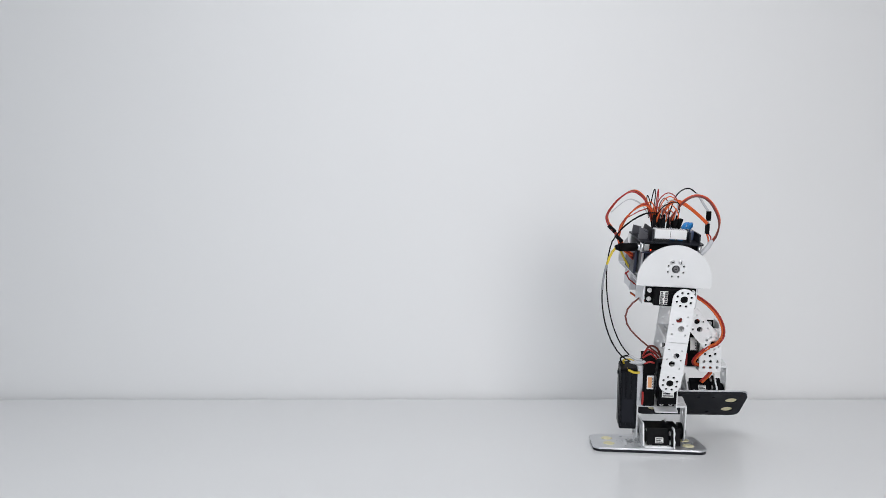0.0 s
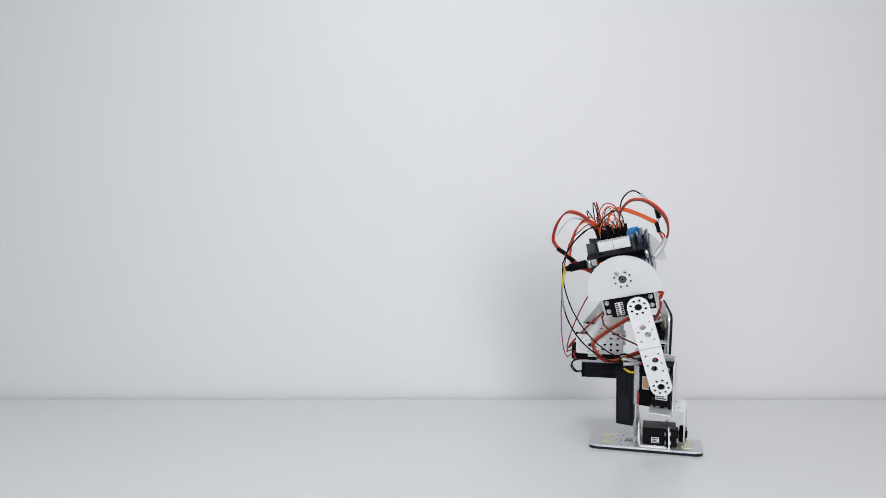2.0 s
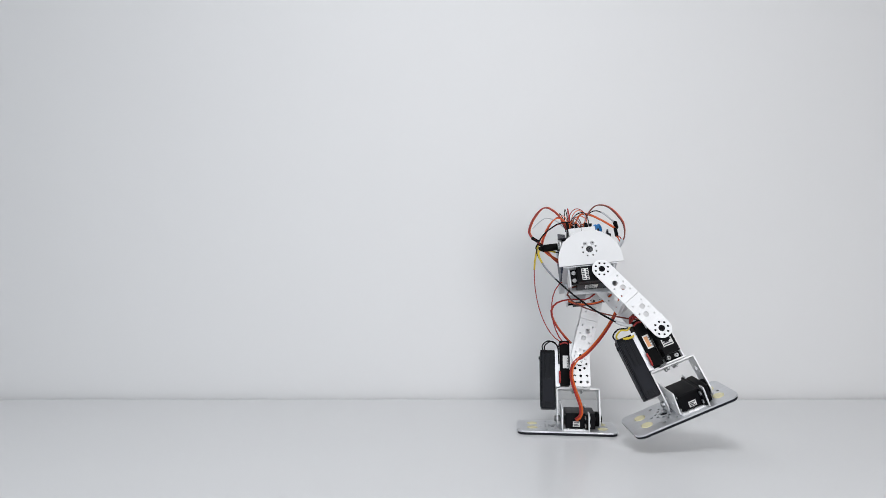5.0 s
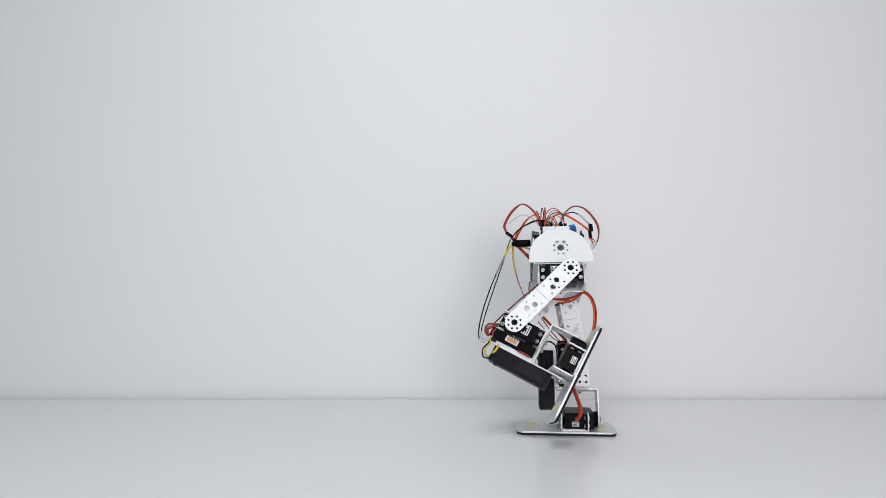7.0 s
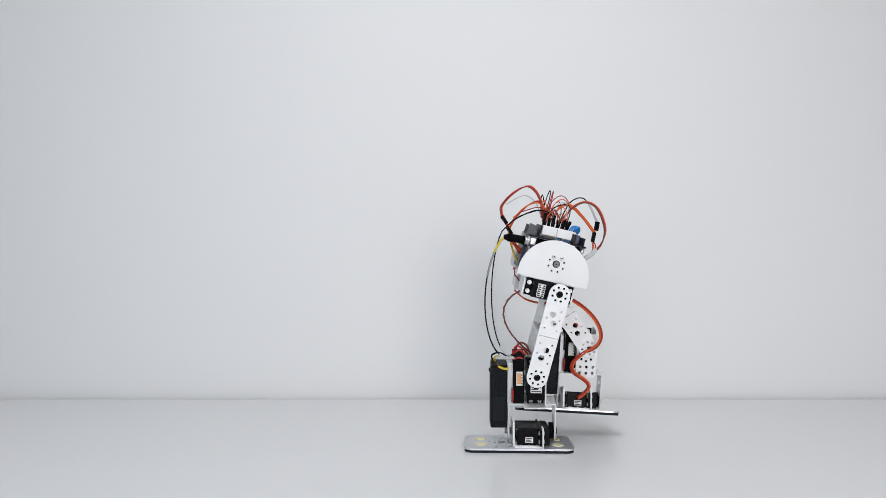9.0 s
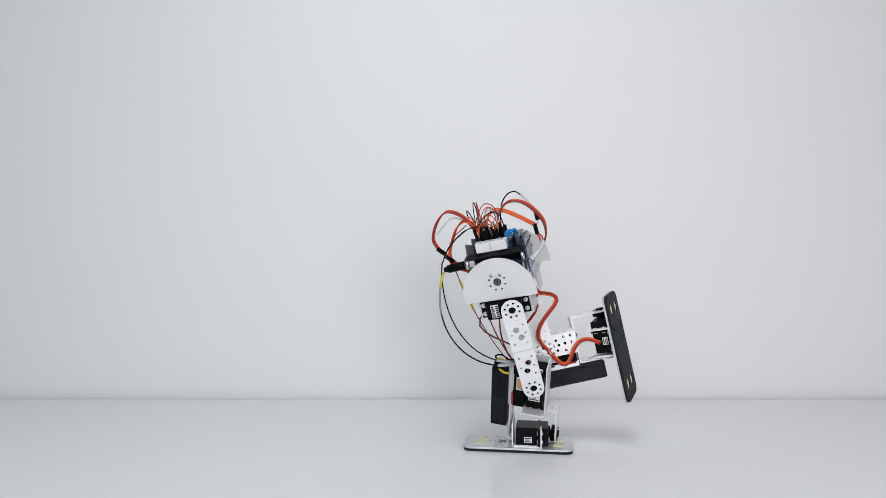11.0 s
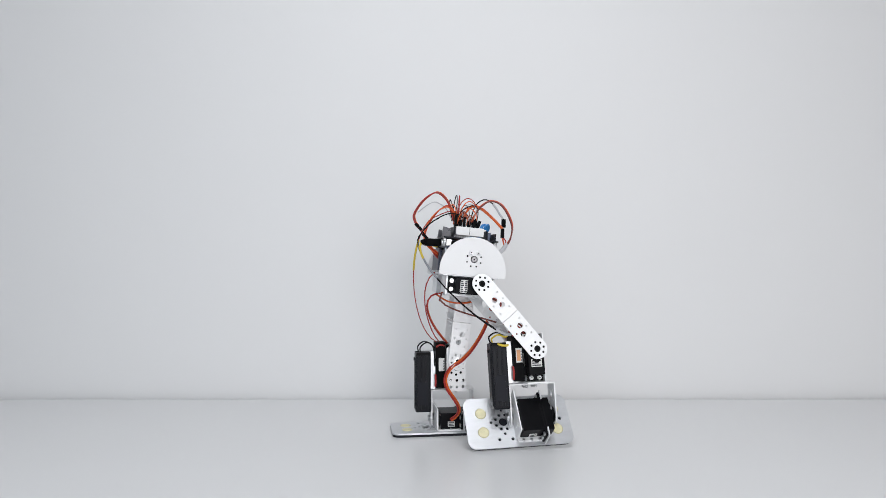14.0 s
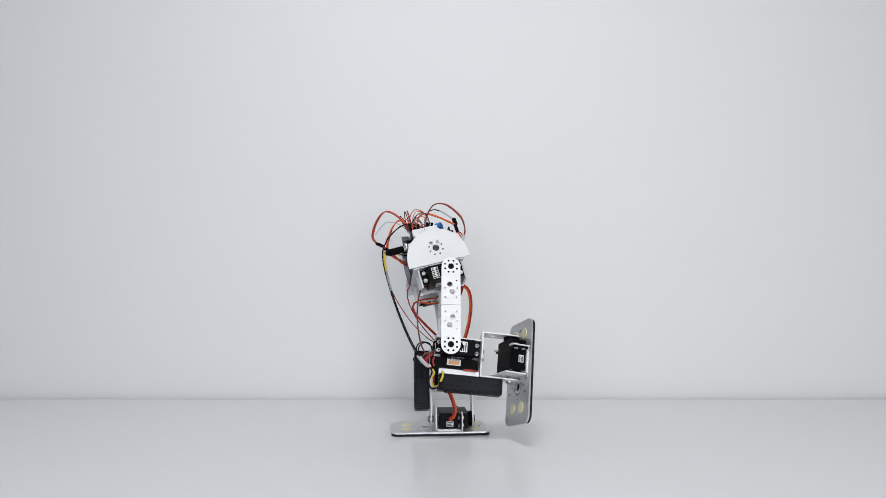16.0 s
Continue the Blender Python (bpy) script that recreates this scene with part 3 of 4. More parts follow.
def plug_end(parent, at, way, size=(2.4, 4.5, 13)):
    """A black crimp housing along way, centred at a place (mm)."""
    bm = bmesh.new()
    d = Vector(way).normalized()
    m = Matrix.Translation(mm(*at)) @ d.to_track_quat("Z", "Y").to_matrix().to_4x4()
    a, b, c = size
    box(bm, -a, a, -b / 2, b / 2, -c / 2, c / 2, 0.4, m)
    return part("connector", bm, MATT, parent, "black cable connector")


def build_wiring(body):
    """Leads that are tied to the body and ride with it."""
    # loops at the back
    ribbon(body, [(-31, -16, 80), (-35, -18, 93), (-45, -22, 106.5), (-58, -25, 112), (-72, -22, 101), (-81.5, -19, 84), (-80, -19, 74), (-75, -21.5, 67.5), (-66, -22, 56), (-56, -18, 42), (-44, -12, 30)],
           (RED, BROWN, ORANGE), label="red and brown servo lead in a loop")
    ribbon(body, [(-27, -16, 80), (-33, -18, 92), (-41.5, -20, 97), (-52, -18, 90), (-60, -15, 78), (-65.5, -19, 66), (-67, -23, 55), (-61, -22, 45), (-46, -14, 36)],
           (ORANGE, RED, ORANGE), label="orange servo lead in a loop")
    ribbon(body, [(-33, -14, 82), (-41, -12, 94), (-49, -12, 99.5), (-58, -13, 101), (-68, -15, 94.5), (-77, -17, 86)], (CLEAR, CLEAR), r=0.5, label="pale grey signal lead")
    # loops at the front
    ribbon(body, [(-10, -14, 80), (-4, -15, 90), (2, -17, 101), (13, -20, 109), (26, -20, 107), (37, -18, 97), (45.5, -16, 81), (45.5, -13, 65), (40, -12, 54)],
           (BROWN, RED, ORANGE), r=0.95, label="orange servo lead in a loop")
    ribbon(body, [(-19, -16, 80), (-16, -15, 92), (-8, -14, 101), (4, -13, 99), (20, -12, 88.5), (34, -11, 77)], (ORANGE, ORANGE, ORANGE), r=0.95, label="orange servo lead in a loop")
    ribbon(body, [(35, -10.5, 66), (37, -11, 60), (38, -12, 54)], (ORANGE, RED), r=0.8)
    ribbon(body, [(36, -10, 66), (40, -11, 61), (39.5, -11, 53)], (RED,), r=0.8)
    ribbon(body, [(-6, 4, 82), (0, 7, 103), (8, 9, 112), (16.5, 9.6, 114), (24, 7, 109)], (DARKWIRE,), r=0.8)
    ribbon(body, [(23.5, 7, 109.5), (28, 5, 104), (33, 2, 96), (37, -1, 90)], (CLEAR, CLEAR), r=0.95)
    ribbon(body, [(38, -3, 79), (37, -6, 76), (36, -9, 74)], (CLEAR,), r=0.8)
    plug_end(body, (37.8, -2, 84.5), (0.05, -0.1, -1), (2.2, 4.0, 11))
    plug_end(body, (35, -10.5, 71), (0.05, 0, -1), (2.2, 4.0, 12))
    plug_end(body, (-75.5, -21.5, 67.5), (0.75, -0.2, -0.7), (1.9, 4.0, 11))
    plug_end(body, (-67, -23, 57), (0.75, -0.2, -0.75), (1.9, 4.0, 11))
    bm = bmesh.new()
    tube(bm, [(41, -12, 57), (35, -17, 49), (24, -25, 41)], 2.9)
    part("cable_sleeve", bm, CLEAR, body, "clear cable sleeve")
    # thin jumper arcs standing over the board
    arcs = (
        (DARKWIRE, [(-33, -14, 82), (-37, -13, 98), (-37, -12, 106.5), (-33, -12, 98), (-29, -12, 82)]),
        (DARKWIRE, [(-32, -8, 80), (-30.5, -8, 104), (-28.5, -8, 113.5), (-27, -8, 104), (-28, -8, 80)]),
        (RED, [(-26, -10, 80), (-25.6, -10, 104), (-24.9, -10, 113.5), (-24.2, -10, 104), (-24, -10, 80)]),
        (RED, [(-27, -14, 80), (-24, -13, 101), (-15, -13, 110.3), (-6, -14, 106), (-3, -16, 95), (-7, -18, 80)]),
        (ORANGE, [(-24, -16, 80), (-21, -15, 98), (-13, -15, 106.5), (-5, -16, 102), (-4, -18, 92), (-9, -20, 80)]),
        (CLEAR, [(-22, -18, 80), (-19, -17, 96), (-11, -17, 103), (-4, -18, 98), (-6, -20, 80)]),
        (DARKWIRE, [(-25, -20, 82), (-24, -20, 90), (-18, -20, 97), (-9, -20, 101), (-3, -18, 99.5), (0, -14, 92), (0, -10, 80)]),
        (ORANGE, [(-26, -20, 80), (-31, -20, 96), (-35, -18, 100), (-36, -15, 94), (-31, -14, 82)]),
        (BROWN, [(-21, -6, 80), (-20, -4, 96), (-14, -2, 103), (-9, -2, 94), (-9, -4, 80)]),
    )
    for kind, pts in arcs:
        bm = bmesh.new()
        tube(bm, pts, 0.62, 6)
        part("jumper_wire", bm, kind, body)
    rnd = random.Random(11)
    for i in range(8):
        x0, x1 = rnd.uniform(-32, -10), rnd.uniform(-30, 0)
        y0, y1 = rnd.uniform(-24, -4), rnd.uniform(-24, 4)
        top, lean = rnd.uniform(86, 98), rnd.uniform(-6, 6)
        bm = bmesh.new()
        tube(bm, [(x0, y0, 76), (x0 + lean * 0.5, y0, 76 + (top - 76) * 0.6), ((x0 + x1) / 2 + lean, (y0 + y1) / 2, top), (x1 + lean * 0.4, y1, 76 + (top - 76) * 0.55), (x1, y1, 76)], 0.62, 6)
        part("jumper_wire", bm, (ORANGE, RED, ORANGE, BROWN)[i % 4], body)
    bm = bmesh.new()
    tube(bm, [(-20, -20, 84), (-28, -22, 88), (-42, -24, 86.5), (-56, -26, 78), (-66, -28, 69), (-76, -30, 54)], 0.75)
    part("jumper_wire", bm, DARKWIRE, body)
    ribbon_low = [(-40, 6, -15), (-26, 2, -22), (-8, 0, -23), (8, 2, -19), (20, 6, -10)]
    for k in range(3):
        bm = bmesh.new()
        tube(bm, [(x, y + 2.2 * k, z) for x, y, z in ribbon_low], 1.0)
        part("servo_cable", bm, (ORANGE, RED, BROWN)[k], body)


FOOT = {-1: build_foot(-1), 1: build_foot(1)}
SHIN = {-1: build_shin(-1), 1: build_shin(1)}
THIGHS = {-1: build_thigh(-1), 1: build_thigh(1)}
BODY = build_body()
build_wiring(BODY)


# ---- how it walks ----
def curve_at(values, t, at=None):
    """A smooth curve through the values at those times."""
    at = at or TIMES
    n = len(at)
    i = max(0, min(n - 2, sum(1 for u in at if u <= t) - 1))

    def slope(k):
        if k <= 0 or k >= n - 1:
            return 0.0
        a = (values[k] - values[k - 1]) / (at[k] - at[k - 1])
        b = (values[k + 1] - values[k]) / (at[k + 1] - at[k])
        return 0.0 if a * b <= 0 else 2 * a * b / (a + b)

    w = at[i + 1] - at[i]
    f = max(0.0, min(1.0, (t - at[i]) / w))
    return ((2 * f ** 3 - 3 * f * f + 1) * values[i] + (f ** 3 - 2 * f * f + f) * w * slope(i)
            + (3 * f * f - 2 * f ** 3) * values[i + 1] + (f ** 3 - f * f) * w * slope(i + 1))


def turn_x(deg):
    return Matrix.Rotation(radians(deg), 4, "X")


def turn_y(deg):
    return Matrix.Rotation(radians(deg), 4, "Y")


def shift(x, y, z):
    return Matrix.Translation(mm(x, y, z))


def stance(t):
    """Which leg carries the robot, and where its foot stands (mm)."""
    for until, side, x, y, yaw in PLANTS:
        if t < until:
            break
    return side, x, y, yaw


def posed(t):
    """All the rigid pieces at time t; both feet carry while the weight passes over."""
    for a, b in ((3.5, 4.0), (8.2, 8.3), (13.2, 13.5)):
        if a < t < b:
            f = (t - a) / (b - a)
            f = f * f * (3 - 2 * f)
            p, q = reached(a), reached(b)
            return {k: Matrix.LocRotScale(p[k].translation.lerp(q[k].translation, f), p[k].to_quaternion().slerp(q[k].to_quaternion(), f), None) for k in p}
    return reached(t)


def reached(t):
    side, x, y, yaw = stance(t)
    roll, knee, hip = {}, {}, {}
    for s in (-1, 1):
        roll[s], knee[s], hip[s] = (curve_at(c[s], t) for c in (ROLL, BEND, LIFT))
    out = {}
    out["foot", side] = shift(x + curve_at(CREEP, t), y, 0) @ Matrix.Rotation(radians(yaw + curve_at(SWIVEL, t)), 4, "Z")
    out["shin", side] = out["foot", side] @ shift(0, 0, ANKLE) @ turn_x(roll[side])
    out["thigh", side] = out["shin", side] @ shift(0, 0, KNEE) @ turn_y(knee[side])
    twist = curve_at(TWIST, t)
    if side < 0 and twist:
        # play in the knee: foot and shin turn about the near horn
        pivot = out["shin", side] @ mm(0, -27, KNEE)
        for k, f in (("foot", 0.5), ("shin", 1.0)):
            m = out[k, side]
            q = m.inverted() @ pivot
            out[k, side] = m @ Matrix.Translation(q) @ Matrix.Rotation(radians(twist * f), 4, "Z") @ Matrix.Translation(-q)
        out["foot", side].translation.z = 0.0
    out["body"] = out["thigh", side] @ shift(0, 0, THIGH) @ turn_y(hip[side]) @ turn_x(SPLAY[side]) @ shift(0, -side * HIP, 0)
    o = -side
    hung = out["body"]
    out["thigh", o] = out["body"] @ shift(0, o * HIP, 0) @ turn_x(curve_at(SAG, t) - SPLAY[o]) @ turn_y(-hip[o]) @ shift(0, 0, -THIGH)
    out["shin", o] = out["thigh", o] @ turn_y(-knee[o]) @ shift(0, 0, -KNEE)
    out["foot", o] = out["shin", o] @ turn_x(-roll[o]) @ shift(0, 0, -ANKLE)
    # the body turns a little on its joints; the far thigh follows it about its knee
    a, b, c = (curve_at(col, t, SWAY_TIMES) for col in SWAY)
    spin = Euler((radians(a), radians(b), radians(c)), "XYZ").to_matrix().to_4x4()
    horn_at = hung @ mm(0, -67, 0)
    out["body"] = Matrix.Translation(horn_at) @ spin @ Matrix.Translation(-horn_at) @ hung
    far = out["thigh", 1]
    was = far @ mm(0, 0, THIGH) - far.translation
    now = was + (out["body"] @ mm(0, HIP, 0) - hung @ mm(0, HIP, 0))
    out["thigh", 1] = Matrix.Translation(far.translation) @ was.rotation_difference(now).to_matrix().to_4x4() @ far.to_3x3().to_4x4()
    return out


# ---- gait: joint angles in degrees at these seconds ----
TIMES = [0.00, 0.20, 0.50, 0.80, 1.00, 1.20, 1.50, 1.80, 2.00, 2.50, 2.80, 3.00, 3.50, 4.00, 4.20, 4.55, 4.85, 5.05, 5.35, 5.55, 5.85, 6.05, 6.30, 6.50, 6.80, 7.00, 7.20, 7.50, 7.70, 7.80, 8.00, 8.20, 8.30, 8.50, 8.70, 9.20, 9.65, 9.85, 10.15, 10.45, 10.80, 11.00, 11.20, 11.50, 12.00, 12.20, 12.50, 12.70, 13.00, 13.20, 13.50, 14.00, 14.20, 14.50, 14.70, 15.00, 15.20, 15.50, 15.70, 16.00]
ROLL = {-1: [16.8, 17.9, 21.1, 21.3, 21.1, 21.0, 20.1, 21.0, 20.4, 20.7, 21.5, 22.0, 11.7, -26.5, -45.3, -60.0, -49.6, -21.1, -15.5, -25.1, -25.4, -37.3, -14.1, -7.2, -6.3, -5.5, 8.3, -3.9, -5.0, -1.4, -3.5, -11.6, -11.3, -3.1, 6.5, 12.7, 16.8, 17.9, 21.1, 21.3, 21.4, 22.1, 21.9, 21.3, 21.5, 21.1, 22.0, 21.3, 16.0, 8.7, -16.8, -60.2, -60.0, -49.6, -21.1, -15.5, -25.1, -25.4, -37.3, -15.4],
        1: [50.2, 45.4, 3.1, 6.9, 11.9, 23.8, 20.2, 4.0, -3.5, 4.3, 3.7, 4.8, 14.6, -3.8, -3.0, -4.2, -17.7, -15.4, -20.4, -20.2, -22.3, -22.4, -21.9, -19.7, -15.8, -16.0, -17.5, -19.0, -16.8, -18.2, -19.5, -14.3, -9.5, 6.6, 6.2, 32.6, 50.2, 45.4, 3.1, 6.9, 22.3, 21.6, 20.2, 15.2, 4.2, 5.3, 2.7, 6.5, 15.6, 13.3, 1.3, -0.3, -4.2, -17.7, -15.4, -20.4, -20.2, -22.3, -22.4, -18.1]}
BEND = {-1: [6.0, 6.2, -11.5, -11.2, -12.5, -12.7, -14.7, -13.6, -15.4, -15.6, -13.3, -12.1, -37.6, -30.7, -33.6, -38.3, -27.6, -14.4, 15.4, 38.4, 62.7, 89.3, 85.3, 87.4, 112.7, 107.6, 103.1, 73.6, 53.5, 46.4, 31.7, 15.5, 10.4, 12.9, 17.3, 10.5, 6.0, 6.2, -11.5, -11.2, -13.7, -16.1, -15.7, -15.9, -15.6, -18.4, -15.7, -18.9, -36.9, -35.8, -34.4, -38.1, -38.3, -27.6, -14.4, 15.4, 38.4, 62.7, 89.3, 85.2],
        1: [-31.8, -27.4, 10.1, 41.9, 54.4, 71.7, 85.3, 106.4, 118.7, 94.4, 65.3, 47.4, 10.4, 18.5, 13.4, 1.8, 13.8, 12.3, -0.7, -1.3, -0.3, -0.9, -1.6, -5.5, -8.6, -9.0, -10.7, -12.7, -12.2, -12.2, -24.6, -29.1, -35.1, -36.3, -31.8, -31.8, -31.8, -27.4, 10.1, 41.9, 61.7, 74.7, 85.7, 102.5, 106.5, 80.0, 57.5, 29.5, 13.1, 16.4, 19.7, 9.4, 1.8, 13.8, 12.3, -0.7, -1.3, -0.3, -0.9, -5.0]}
LIFT = {-1: [-3.0, -3.0, 1.8, 2.0, 3.9, 3.0, 3.3, 3.1, 6.0, 21.5, 19.3, 19.4, 26.3, 50.9, 49.6, 58.4, 43.8, 35.9, 31.5, 31.7, 32.5, 6.6, -13.0, -28.9, -45.4, -48.5, -54.9, -48.9, -52.4, -55.6, -38.5, -25.3, -12.4, -17.7, -1.9, -2.6, -3.0, -3.0, 1.8, 2.0, 2.7, 5.8, 3.2, 2.5, 21.6, 22.7, 17.4, 18.5, 22.4, 36.1, 51.0, 46.9, 58.4, 43.8, 35.9, 31.5, 31.7, 32.5, 6.6, -17.1],
        1: [35.7, 36.7, 25.9, 26.4, 31.7, 26.4, 3.9, -29.0, -39.2, -46.5, -46.8, -48.8, -22.1, 2.6, 2.6, 14.2, -9.5, -18.1, -11.7, -10.7, -12.8, -13.2, -13.5, -13.3, 0.3, 5.6, 10.6, 15.9, 12.4, 9.7, 17.1, 15.5, 34.0, 26.4, 42.5, 38.4, 35.7, 36.7, 25.9, 26.4, 30.6, 18.3, -6.0, -29.8, -46.3, -41.1, -51.0, -42.7, -27.6, -16.1, -2.9, -2.2, 14.2, -9.5, -18.1, -11.7, -10.7, -12.8, -13.2, -10.4]}
SWIVEL = [-1.1, -1.8, 1.5, 2.0, 5.9, 6.0, 2.6, -3.7, -5.2, -3.5, -2.8, -4.2, 4.6, 5.0, 4.4, 9.0, 2.3, -1.5, 0.5, 1.3, -2.8, -1.1, -3.1, -1.3, 1.3, 0.5, -0.5, -1.9, -0.4, 0.7, -1.8, -1.4, -1.8, -2.9, 0.1, -0.6, -1.1, -1.8, 1.5, 2.0, 1.6, 1.9, -1.4, -4.4, -4.1, 1.1, -3.8, 1.1, 13.1, 9.9, 3.7, 4.0, 9.0, 2.3, -1.5, 0.5, 1.3, -2.8, -1.1, 0.2]
CREEP = [4.7, 4.3, 2.4, 2.3, -0.9, -2.7, -3.3, -1.7, -2.1, -1.7, -1.3, -0.1, 2.6, 2.4, 0.5, -0.1, 1.7, 1.2, -0.0, 0.1, -0.0, 0.0, 0.2, 0.0, -0.7, -0.4, 0.2, 1.9, -0.3, 0.1, 1.2, -1.8, 2.0, 3.1, 3.7, 4.3, 4.7, 4.3, 2.4, 2.3, 0.9, -3.3, -2.9, -2.2, -0.4, -4.5, -0.6, -3.4, 1.6, 5.6, -0.1, 0.6, -0.1, 1.7, 1.2, -0.0, 0.1, -0.0, 0.0, 0.4]
SAG = [-0.9, -2.2, 1.0, -1.9, -11.1, -10.0, -4.3, 0.0, -2.2, 1.9, -1.1, 0.6, 3.7, -1.7, -4.5, -11.3, -0.5, -3.5, 1.1, 0.7, 5.9, 3.3, 4.5, 1.1, 0.8, -2.9, 1.4, 0.3, -3.4, -2.2, 1.2, 0.7, 2.5, 2.4, -0.5, -0.7, -0.9, -2.2, 1.0, -1.9, -12.7, -19.0, -6.5, 1.4, 2.1, 7.9, 0.4, 7.8, -0.2, 5.1, -4.3, -8.6, -11.3, -0.5, -3.5, 1.1, 0.7, 5.9, 3.3, -1.2]
TWIST = [0.0, -2.0, -5.0, -6.8, -8.0, -8.8, -10.0, -11.8, -13.0, -11.0, -9.2, -8.0, 0.0, 0.0, 0.0, 0.0, 0.0, 0.0, 0.0, 0.0, 0.0, 0.0, 0.0, 0.0, 0.0, 0.0, 0.0, 0.0, 0.0, 0.0, 0.0, 0.0, 0.0, 0.0, 0.0, 0.0, 0.0, 0.0, 0.0, 0.0, -14.9, -17.6, -16.5, -14.9, -10.0, -9.2, -8.0, -6.4, -4.0, 0.0, 0.0, 0.0, 0.0, 0.0, 0.0, 0.0, 0.0, 0.0, 0.0, 0.0]
# how the body turns about the near hip: degrees about x, y and z
SWAY_TIMES = [0, 0.5, 1, 2, 3, 3.5, 4.0, 6.5, 7.5, 8.5, 9.65, 10.4, 11, 11.5, 12, 12.6, 13.2, 14, 15.5, 16]
SWAY = [[-3.4, -2.6, -1.8, -3.8, -2.4, -1.5, -3.6, -5, -5, -5.1, -3.4, -3.6, -4.4, -3, -1.9, -2, -1, -0.4, -0.8, -2.5],
        [0.5, 0.3, 0.1, -0.4, -0.3, -1, -3.4, 3, 2.8, 2.4, 0.5, 0.5, 0.7, 0, -0.6, -0.5, -1, -2.3, -0.2, 1.0],
        [4.4, 2, -0.2, -6.8, 2.2, 2, 1.0, -1.9, -0.6, 0.6, 4.4, -4, -14.5, -9.5, -5.1, 0, 2, 2.3, 2.3, 1.0]]
SPLAY = {-1: 0.83, 1: 1.63}
# the planted foot until that time: side (-1 near the camera, 1 by the wall), x, y, turn
PLANTS = [(3.75, -1, 258.9, -41.9, -6.7), (8.25, 1, 181.7, 39.8, -5.6),
          (13.35, -1, 105.3, -39.8, -1.8), (99.0, 1, 14.4, 42.0, 4.2)]


# ---- leads that bend between body and legs: short rigid lengths, joined end to end ----
class Cable:
    def __init__(self, start, end, length, count, wires, radius, sleeves=(), name="cable_segment", slack=1.12, tuck=(), reach=9.0, drape=(0, 0, 0)):
        """start, end: piece, place (mm) and direction there. sleeves: (from, to, material, radius) as fractions of the length.
        tuck: places inside the starting piece where the spare length lies. drape: how the end hangs in the room."""
        self.drape = Vector(drape)
        self.start, self.end, self.count, self.slack, self.least, self.tuck, self.reach = start, end, count, slack, length * MM, tuck, reach
        lengths = [self.bow(posed(i * 0.2))[1] for i in range(81)]
        self.length = max(lengths)
        self.links = []
        meshes = {}
        for i in range(count):
            f = (i + 0.5) / count
            mats, r = wires, radius
            for a, b, mat, rr in sleeves:
                if a <= f <= b:
                    mats, r = (mat,), rr
            ob = meshes.get((mats, r))
            if ob is None:
                bm = bmesh.new()
                step = self.length / count / MM
                for k in range(len(mats)):
                    turn = 2 * math.pi * k / len(mats)
                    u, v = (1.1 * r * math.cos(turn), 1.1 * r * math.sin(turn)) if len(mats) > 1 else (0, 0)
                    tube(bm, [(u, v, -0.12 * step), (u, v, 0.5 * step), (u, v, 1.12 * step)], r, 7, slot=k, per=1)
                ob = part(name, bm, list(mats), robot)
                meshes[mats, r] = ob
            else:
                ob = new(name, ob.data)
                ob.parent = robot
            self.links.append(ob)

    def bow(self, p):
        """The hanging curve and its length."""
        a, b = p[self.start[0]] @ mm(*self.start[1]), p[self.end[0]] @ mm(*self.end[1])
        da = (p[self.start[0]].to_3x3() @ Vector(self.start[2])).normalized()
        db = ((p[self.end[0]].to_3x3() @ Vector(self.end[2])).normalized() + self.drape).normalized()
        chord = (b - a).length
        want = max(self.least, chord * self.slack)

        def curve(k):
            c, d = a + da * k, b + db * k
            pts = []
            for i in range(33):
                u = i / 32
                q = a * (1 - u) ** 3 + c * 3 * u * (1 - u) ** 2 + d * 3 * u * u * (1 - u) + b * u ** 3
                q.z -= 0.006 * 4 * u * (1 - u)
                pts.append(q)
            return pts, sum((v - w).length for v, w in zip(pts, pts[1:]))

        lo, hi = 0.002, min(want * 1.3, chord * self.reach)
        for _ in range(11):
            k = (lo + hi) / 2
            if curve(k)[1] < want:
                lo = k
            else:
                hi = k
        return curve(lo)

    def line(self, p):
        pts, total = self.bow(p)
        m = p[self.start[0]]
        pts = [m @ mm(*q) for q in self.tuck] + pts
        steps = [(v - w).length for v, w in zip(pts, pts[1:])]
        over = max(0.0, sum(steps) - self.length)
        out, walked, j = [], 0.0, 0
        for i in range(self.count + 1):
            want = min(over + (sum(steps) - over) * i / self.count, sum(steps) - 1e-7)
            while j < len(steps) - 1 and walked + steps[j] < want:
                walked += steps[j]
                j += 1
            out.append(pts[j].lerp(pts[j + 1], min(1.0, (want - walked) / max(1e-9, steps[j]))))
        return out

    def key(self, times, poses, back):
        rows = [[] for _ in self.links]
        for t, p, k in zip(times, poses, back):
            pts = self.line(p)
            side = p[self.start[0]].to_3x3() @ Vector((0.2, 1, 0.1))
            for i, (a, b) in enumerate(zip(pts, pts[1:])):
                d = (b - a).normalized()
                x = (side - d * side.dot(d)).normalized()
                side = x
                m = Matrix((x, d.cross(x), d)).transposed().to_4x4()
                m.translation = a
                rows[i].append((t, k @ m))
        for ob, r in zip(self.links, rows):
            walk(ob, r)


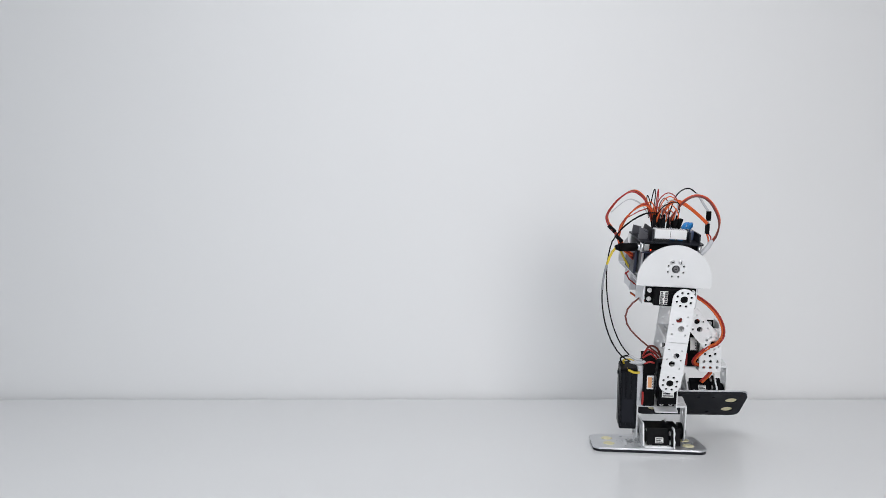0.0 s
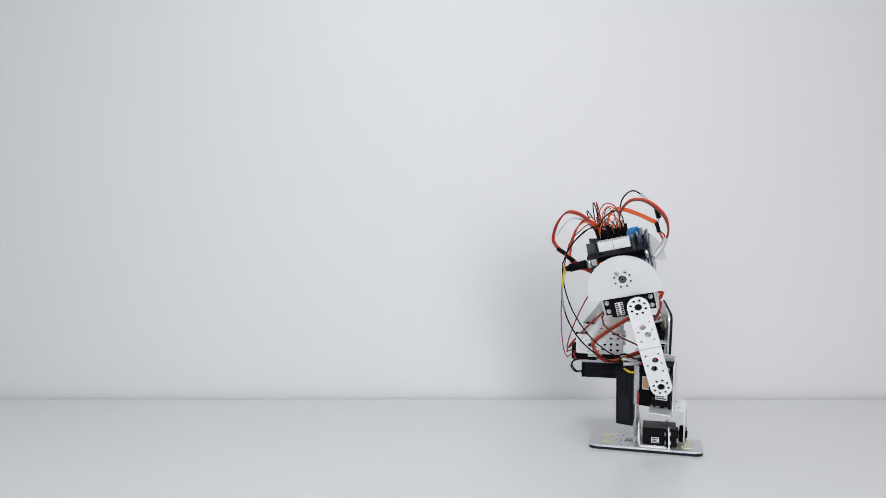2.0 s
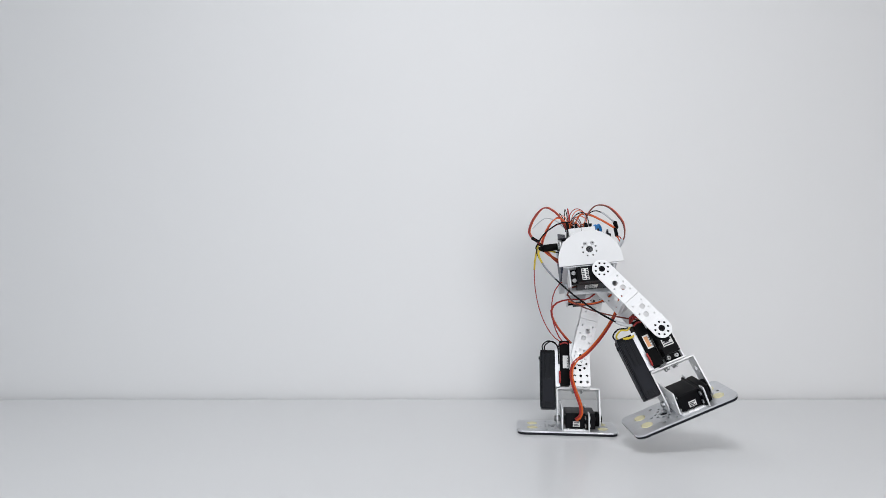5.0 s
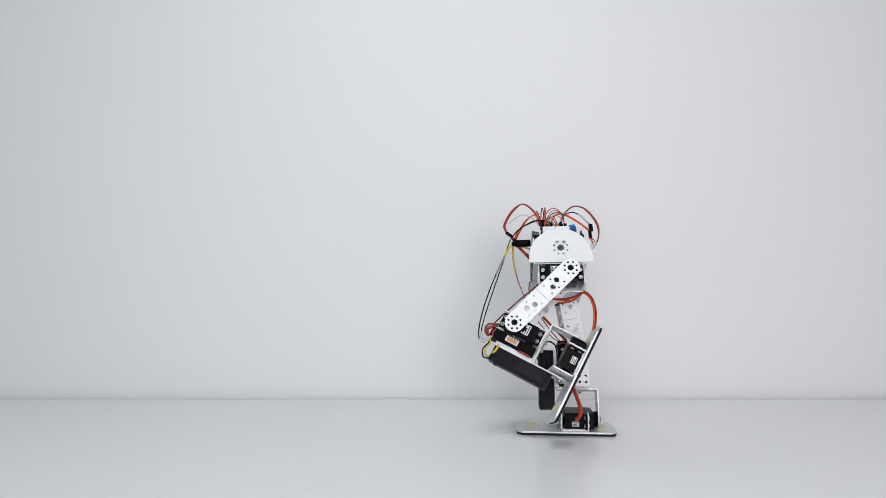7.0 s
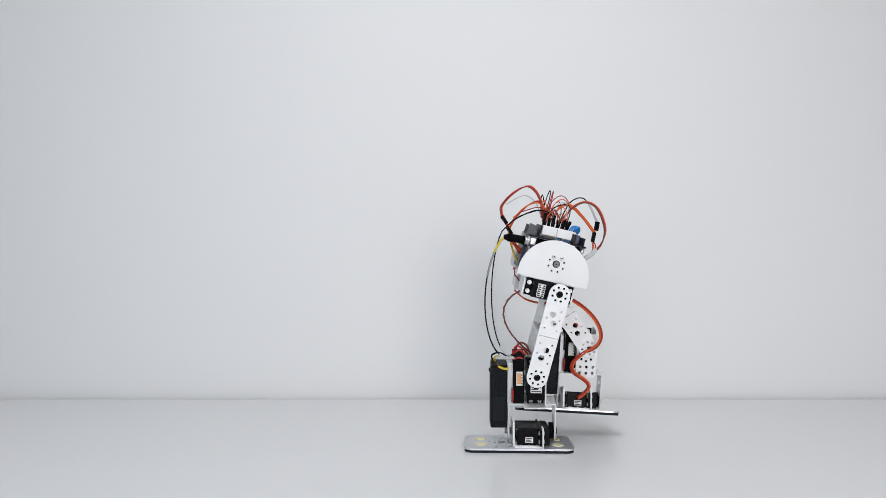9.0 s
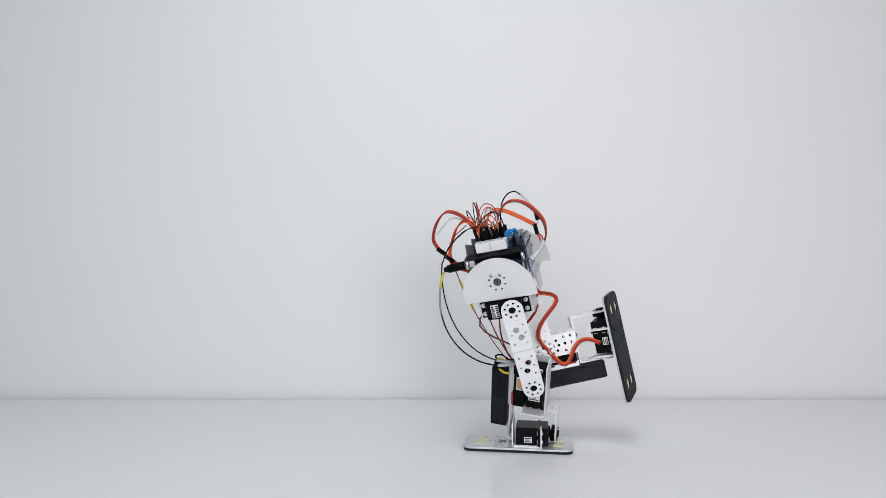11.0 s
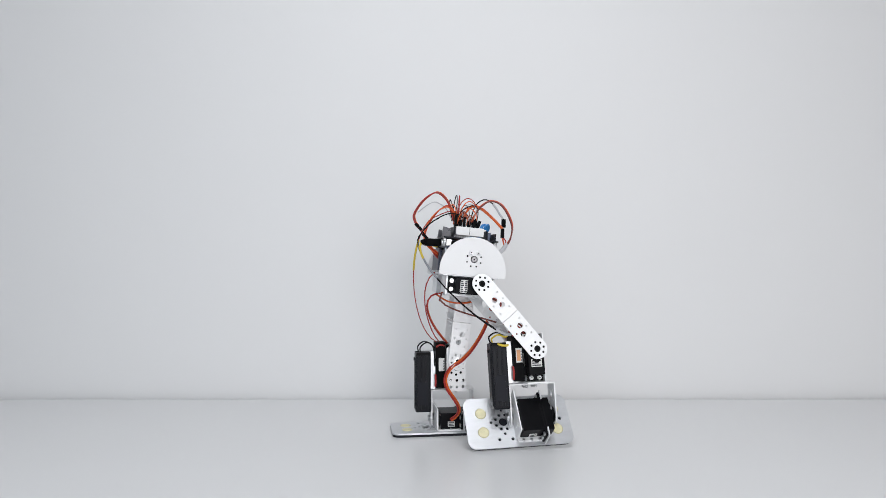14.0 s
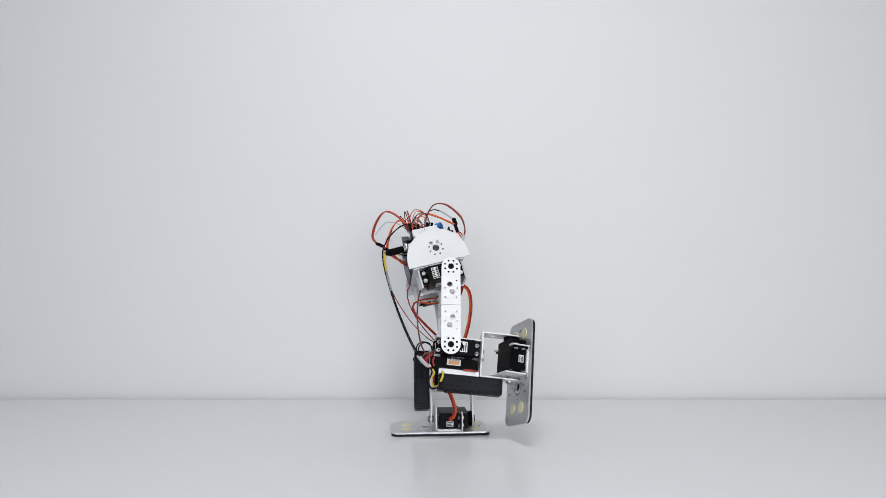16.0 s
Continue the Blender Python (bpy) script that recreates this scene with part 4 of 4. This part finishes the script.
NEAR, FAR = ("shin", -1), ("shin", 1)
PLUG = ((-36, 14, 30), (12, 14, 30), (12, -14, 32), (-46, -24, 44), (-70, -35, 49))
JUMPER = ((-20, -20, 84), (-28, -22, 88), (-42, -24, 86.5), (-56, -26, 78), (-66, -28, 69))
BELOW = ((-34, 4, 22), (16, 4, 22), (16, 4, 4))
CABLES = [
    # supply leads from the plug to the near battery, joined in a grey sleeve
    Cable(("body", (-73, -35, 48.6), (-0.6, -0.1, -0.9)), (NEAR, (-24, -10, 98), (-1.0, -0.35, 0.12)), 168, 28, (DARKWIRE,), 0.85, ((0.08, 0.30, YELLOW, 1.4), (0.30, 0.44, GREY_SLEEVE, 1.3), (0.90, 1.0, CLEAR, 1.9)), "supply_lead", 1.06, PLUG, 1.2, (-0.75, -0.6, -0.25)),
    Cable(("body", (-76, -30, 54), (-0.3, 0, -1)), (NEAR, (-23, -8, 99), (-1.0, -0.2, 0.25)), 162, 26, (DARKWIRE,), 0.75, ((0.90, 0.98, CLEAR, 1.6),), "supply_lead", 1.06, JUMPER, 1.2, (-0.65, -0.5, -0.15)),
    # supply leads to the far battery
    Cable(("body", (-40, 8, 16), (-1, 0, -0.1)), (FAR, (-20, 2, 101), (-0.7, -0.1, 1)), 80, 16, (RED,), 0.8, (), "supply_lead", 1.12, BELOW),
    Cable(("body", (-61, -17, 79), (-0.6, 0, -0.55)), (FAR, (-24, -2, 101), (-0.8, -0.1, 0.6)), 132, 24, (RED,), 0.65, ((0.34, 0.48, YELLOW, 1.3),), "supply_lead", 1.08, ((-14, -10, 80), (-20, -10, 93), (-40, -13, 91))),
    # knee leads from the hip frame
    Cable(("body", (-38, -34, -8), (-1, 0, -0.5)), (NEAR, (-6, 4, 100), (-0.8, 0.2, 0.8)), 96, 14, (BROWN,), 1.0, (), "knee_cable", 1.15, BELOW),
    Cable(("body", (-14, 14, -14), (-1, 0, 0.35)), (FAR, (-10, 0, 100), (-0.7, 0, 0.9)), 110, 16, (ORANGE, RED), 1.0, (), "knee_cable", 1.15, BELOW),
    # bundled lead from the hip to the far ankle, tied at the knee
    Cable(("body", (20, 2, -8), (1, -0.25, 0.05)), (FAR, (-4, -26, 74), (0.85, -0.35, 0.6)), 106, 26, (ORANGE, RED, ORANGE), 1.25, (), "ankle_cable", 1.13, BELOW),
    Cable((FAR, (-4, -26, 74), (-0.85, -0.05, -0.5)), (("foot", 1), (-8, -26, 20), (0.85, -0.3, 0.75)), 84, 16, (ORANGE, ORANGE, RED), 1.3, (), "ankle_cable", 1.1),
    # short loop of the near leg's ankle lead beside the hip
    Cable(("body", (18, -14, -12), (1, 0, 0.4)), (("thigh", -1), (2, 6, 64), (1, 0, 0.1)), 40, 10, (ORANGE, RED, BROWN), 0.85, (), "hip_cable", 1.12, BELOW),
]


def motions():
    times = [round(i * 0.1, 2) for i in range(161)]
    poses = [posed(t) for t in times]
    base = []
    for p in poses:
        b = p["body"].translation
        base.append(Matrix.Translation((b.x, b.y, 0)))
    walk(robot, [(t, m) for t, m in zip(times, base)])
    back = [m.inverted() for m in base]
    for key, ob in [(("foot", s), FOOT[s]) for s in (-1, 1)] + [(("shin", s), SHIN[s]) for s in (-1, 1)] + [(("thigh", s), THIGHS[s]) for s in (-1, 1)] + [("body", BODY)]:
        walk(ob, [(t, k @ p[key]) for t, k, p in zip(times, back, poses)])
    for c in CABLES:
        c.key(times, poses, back)


motions()
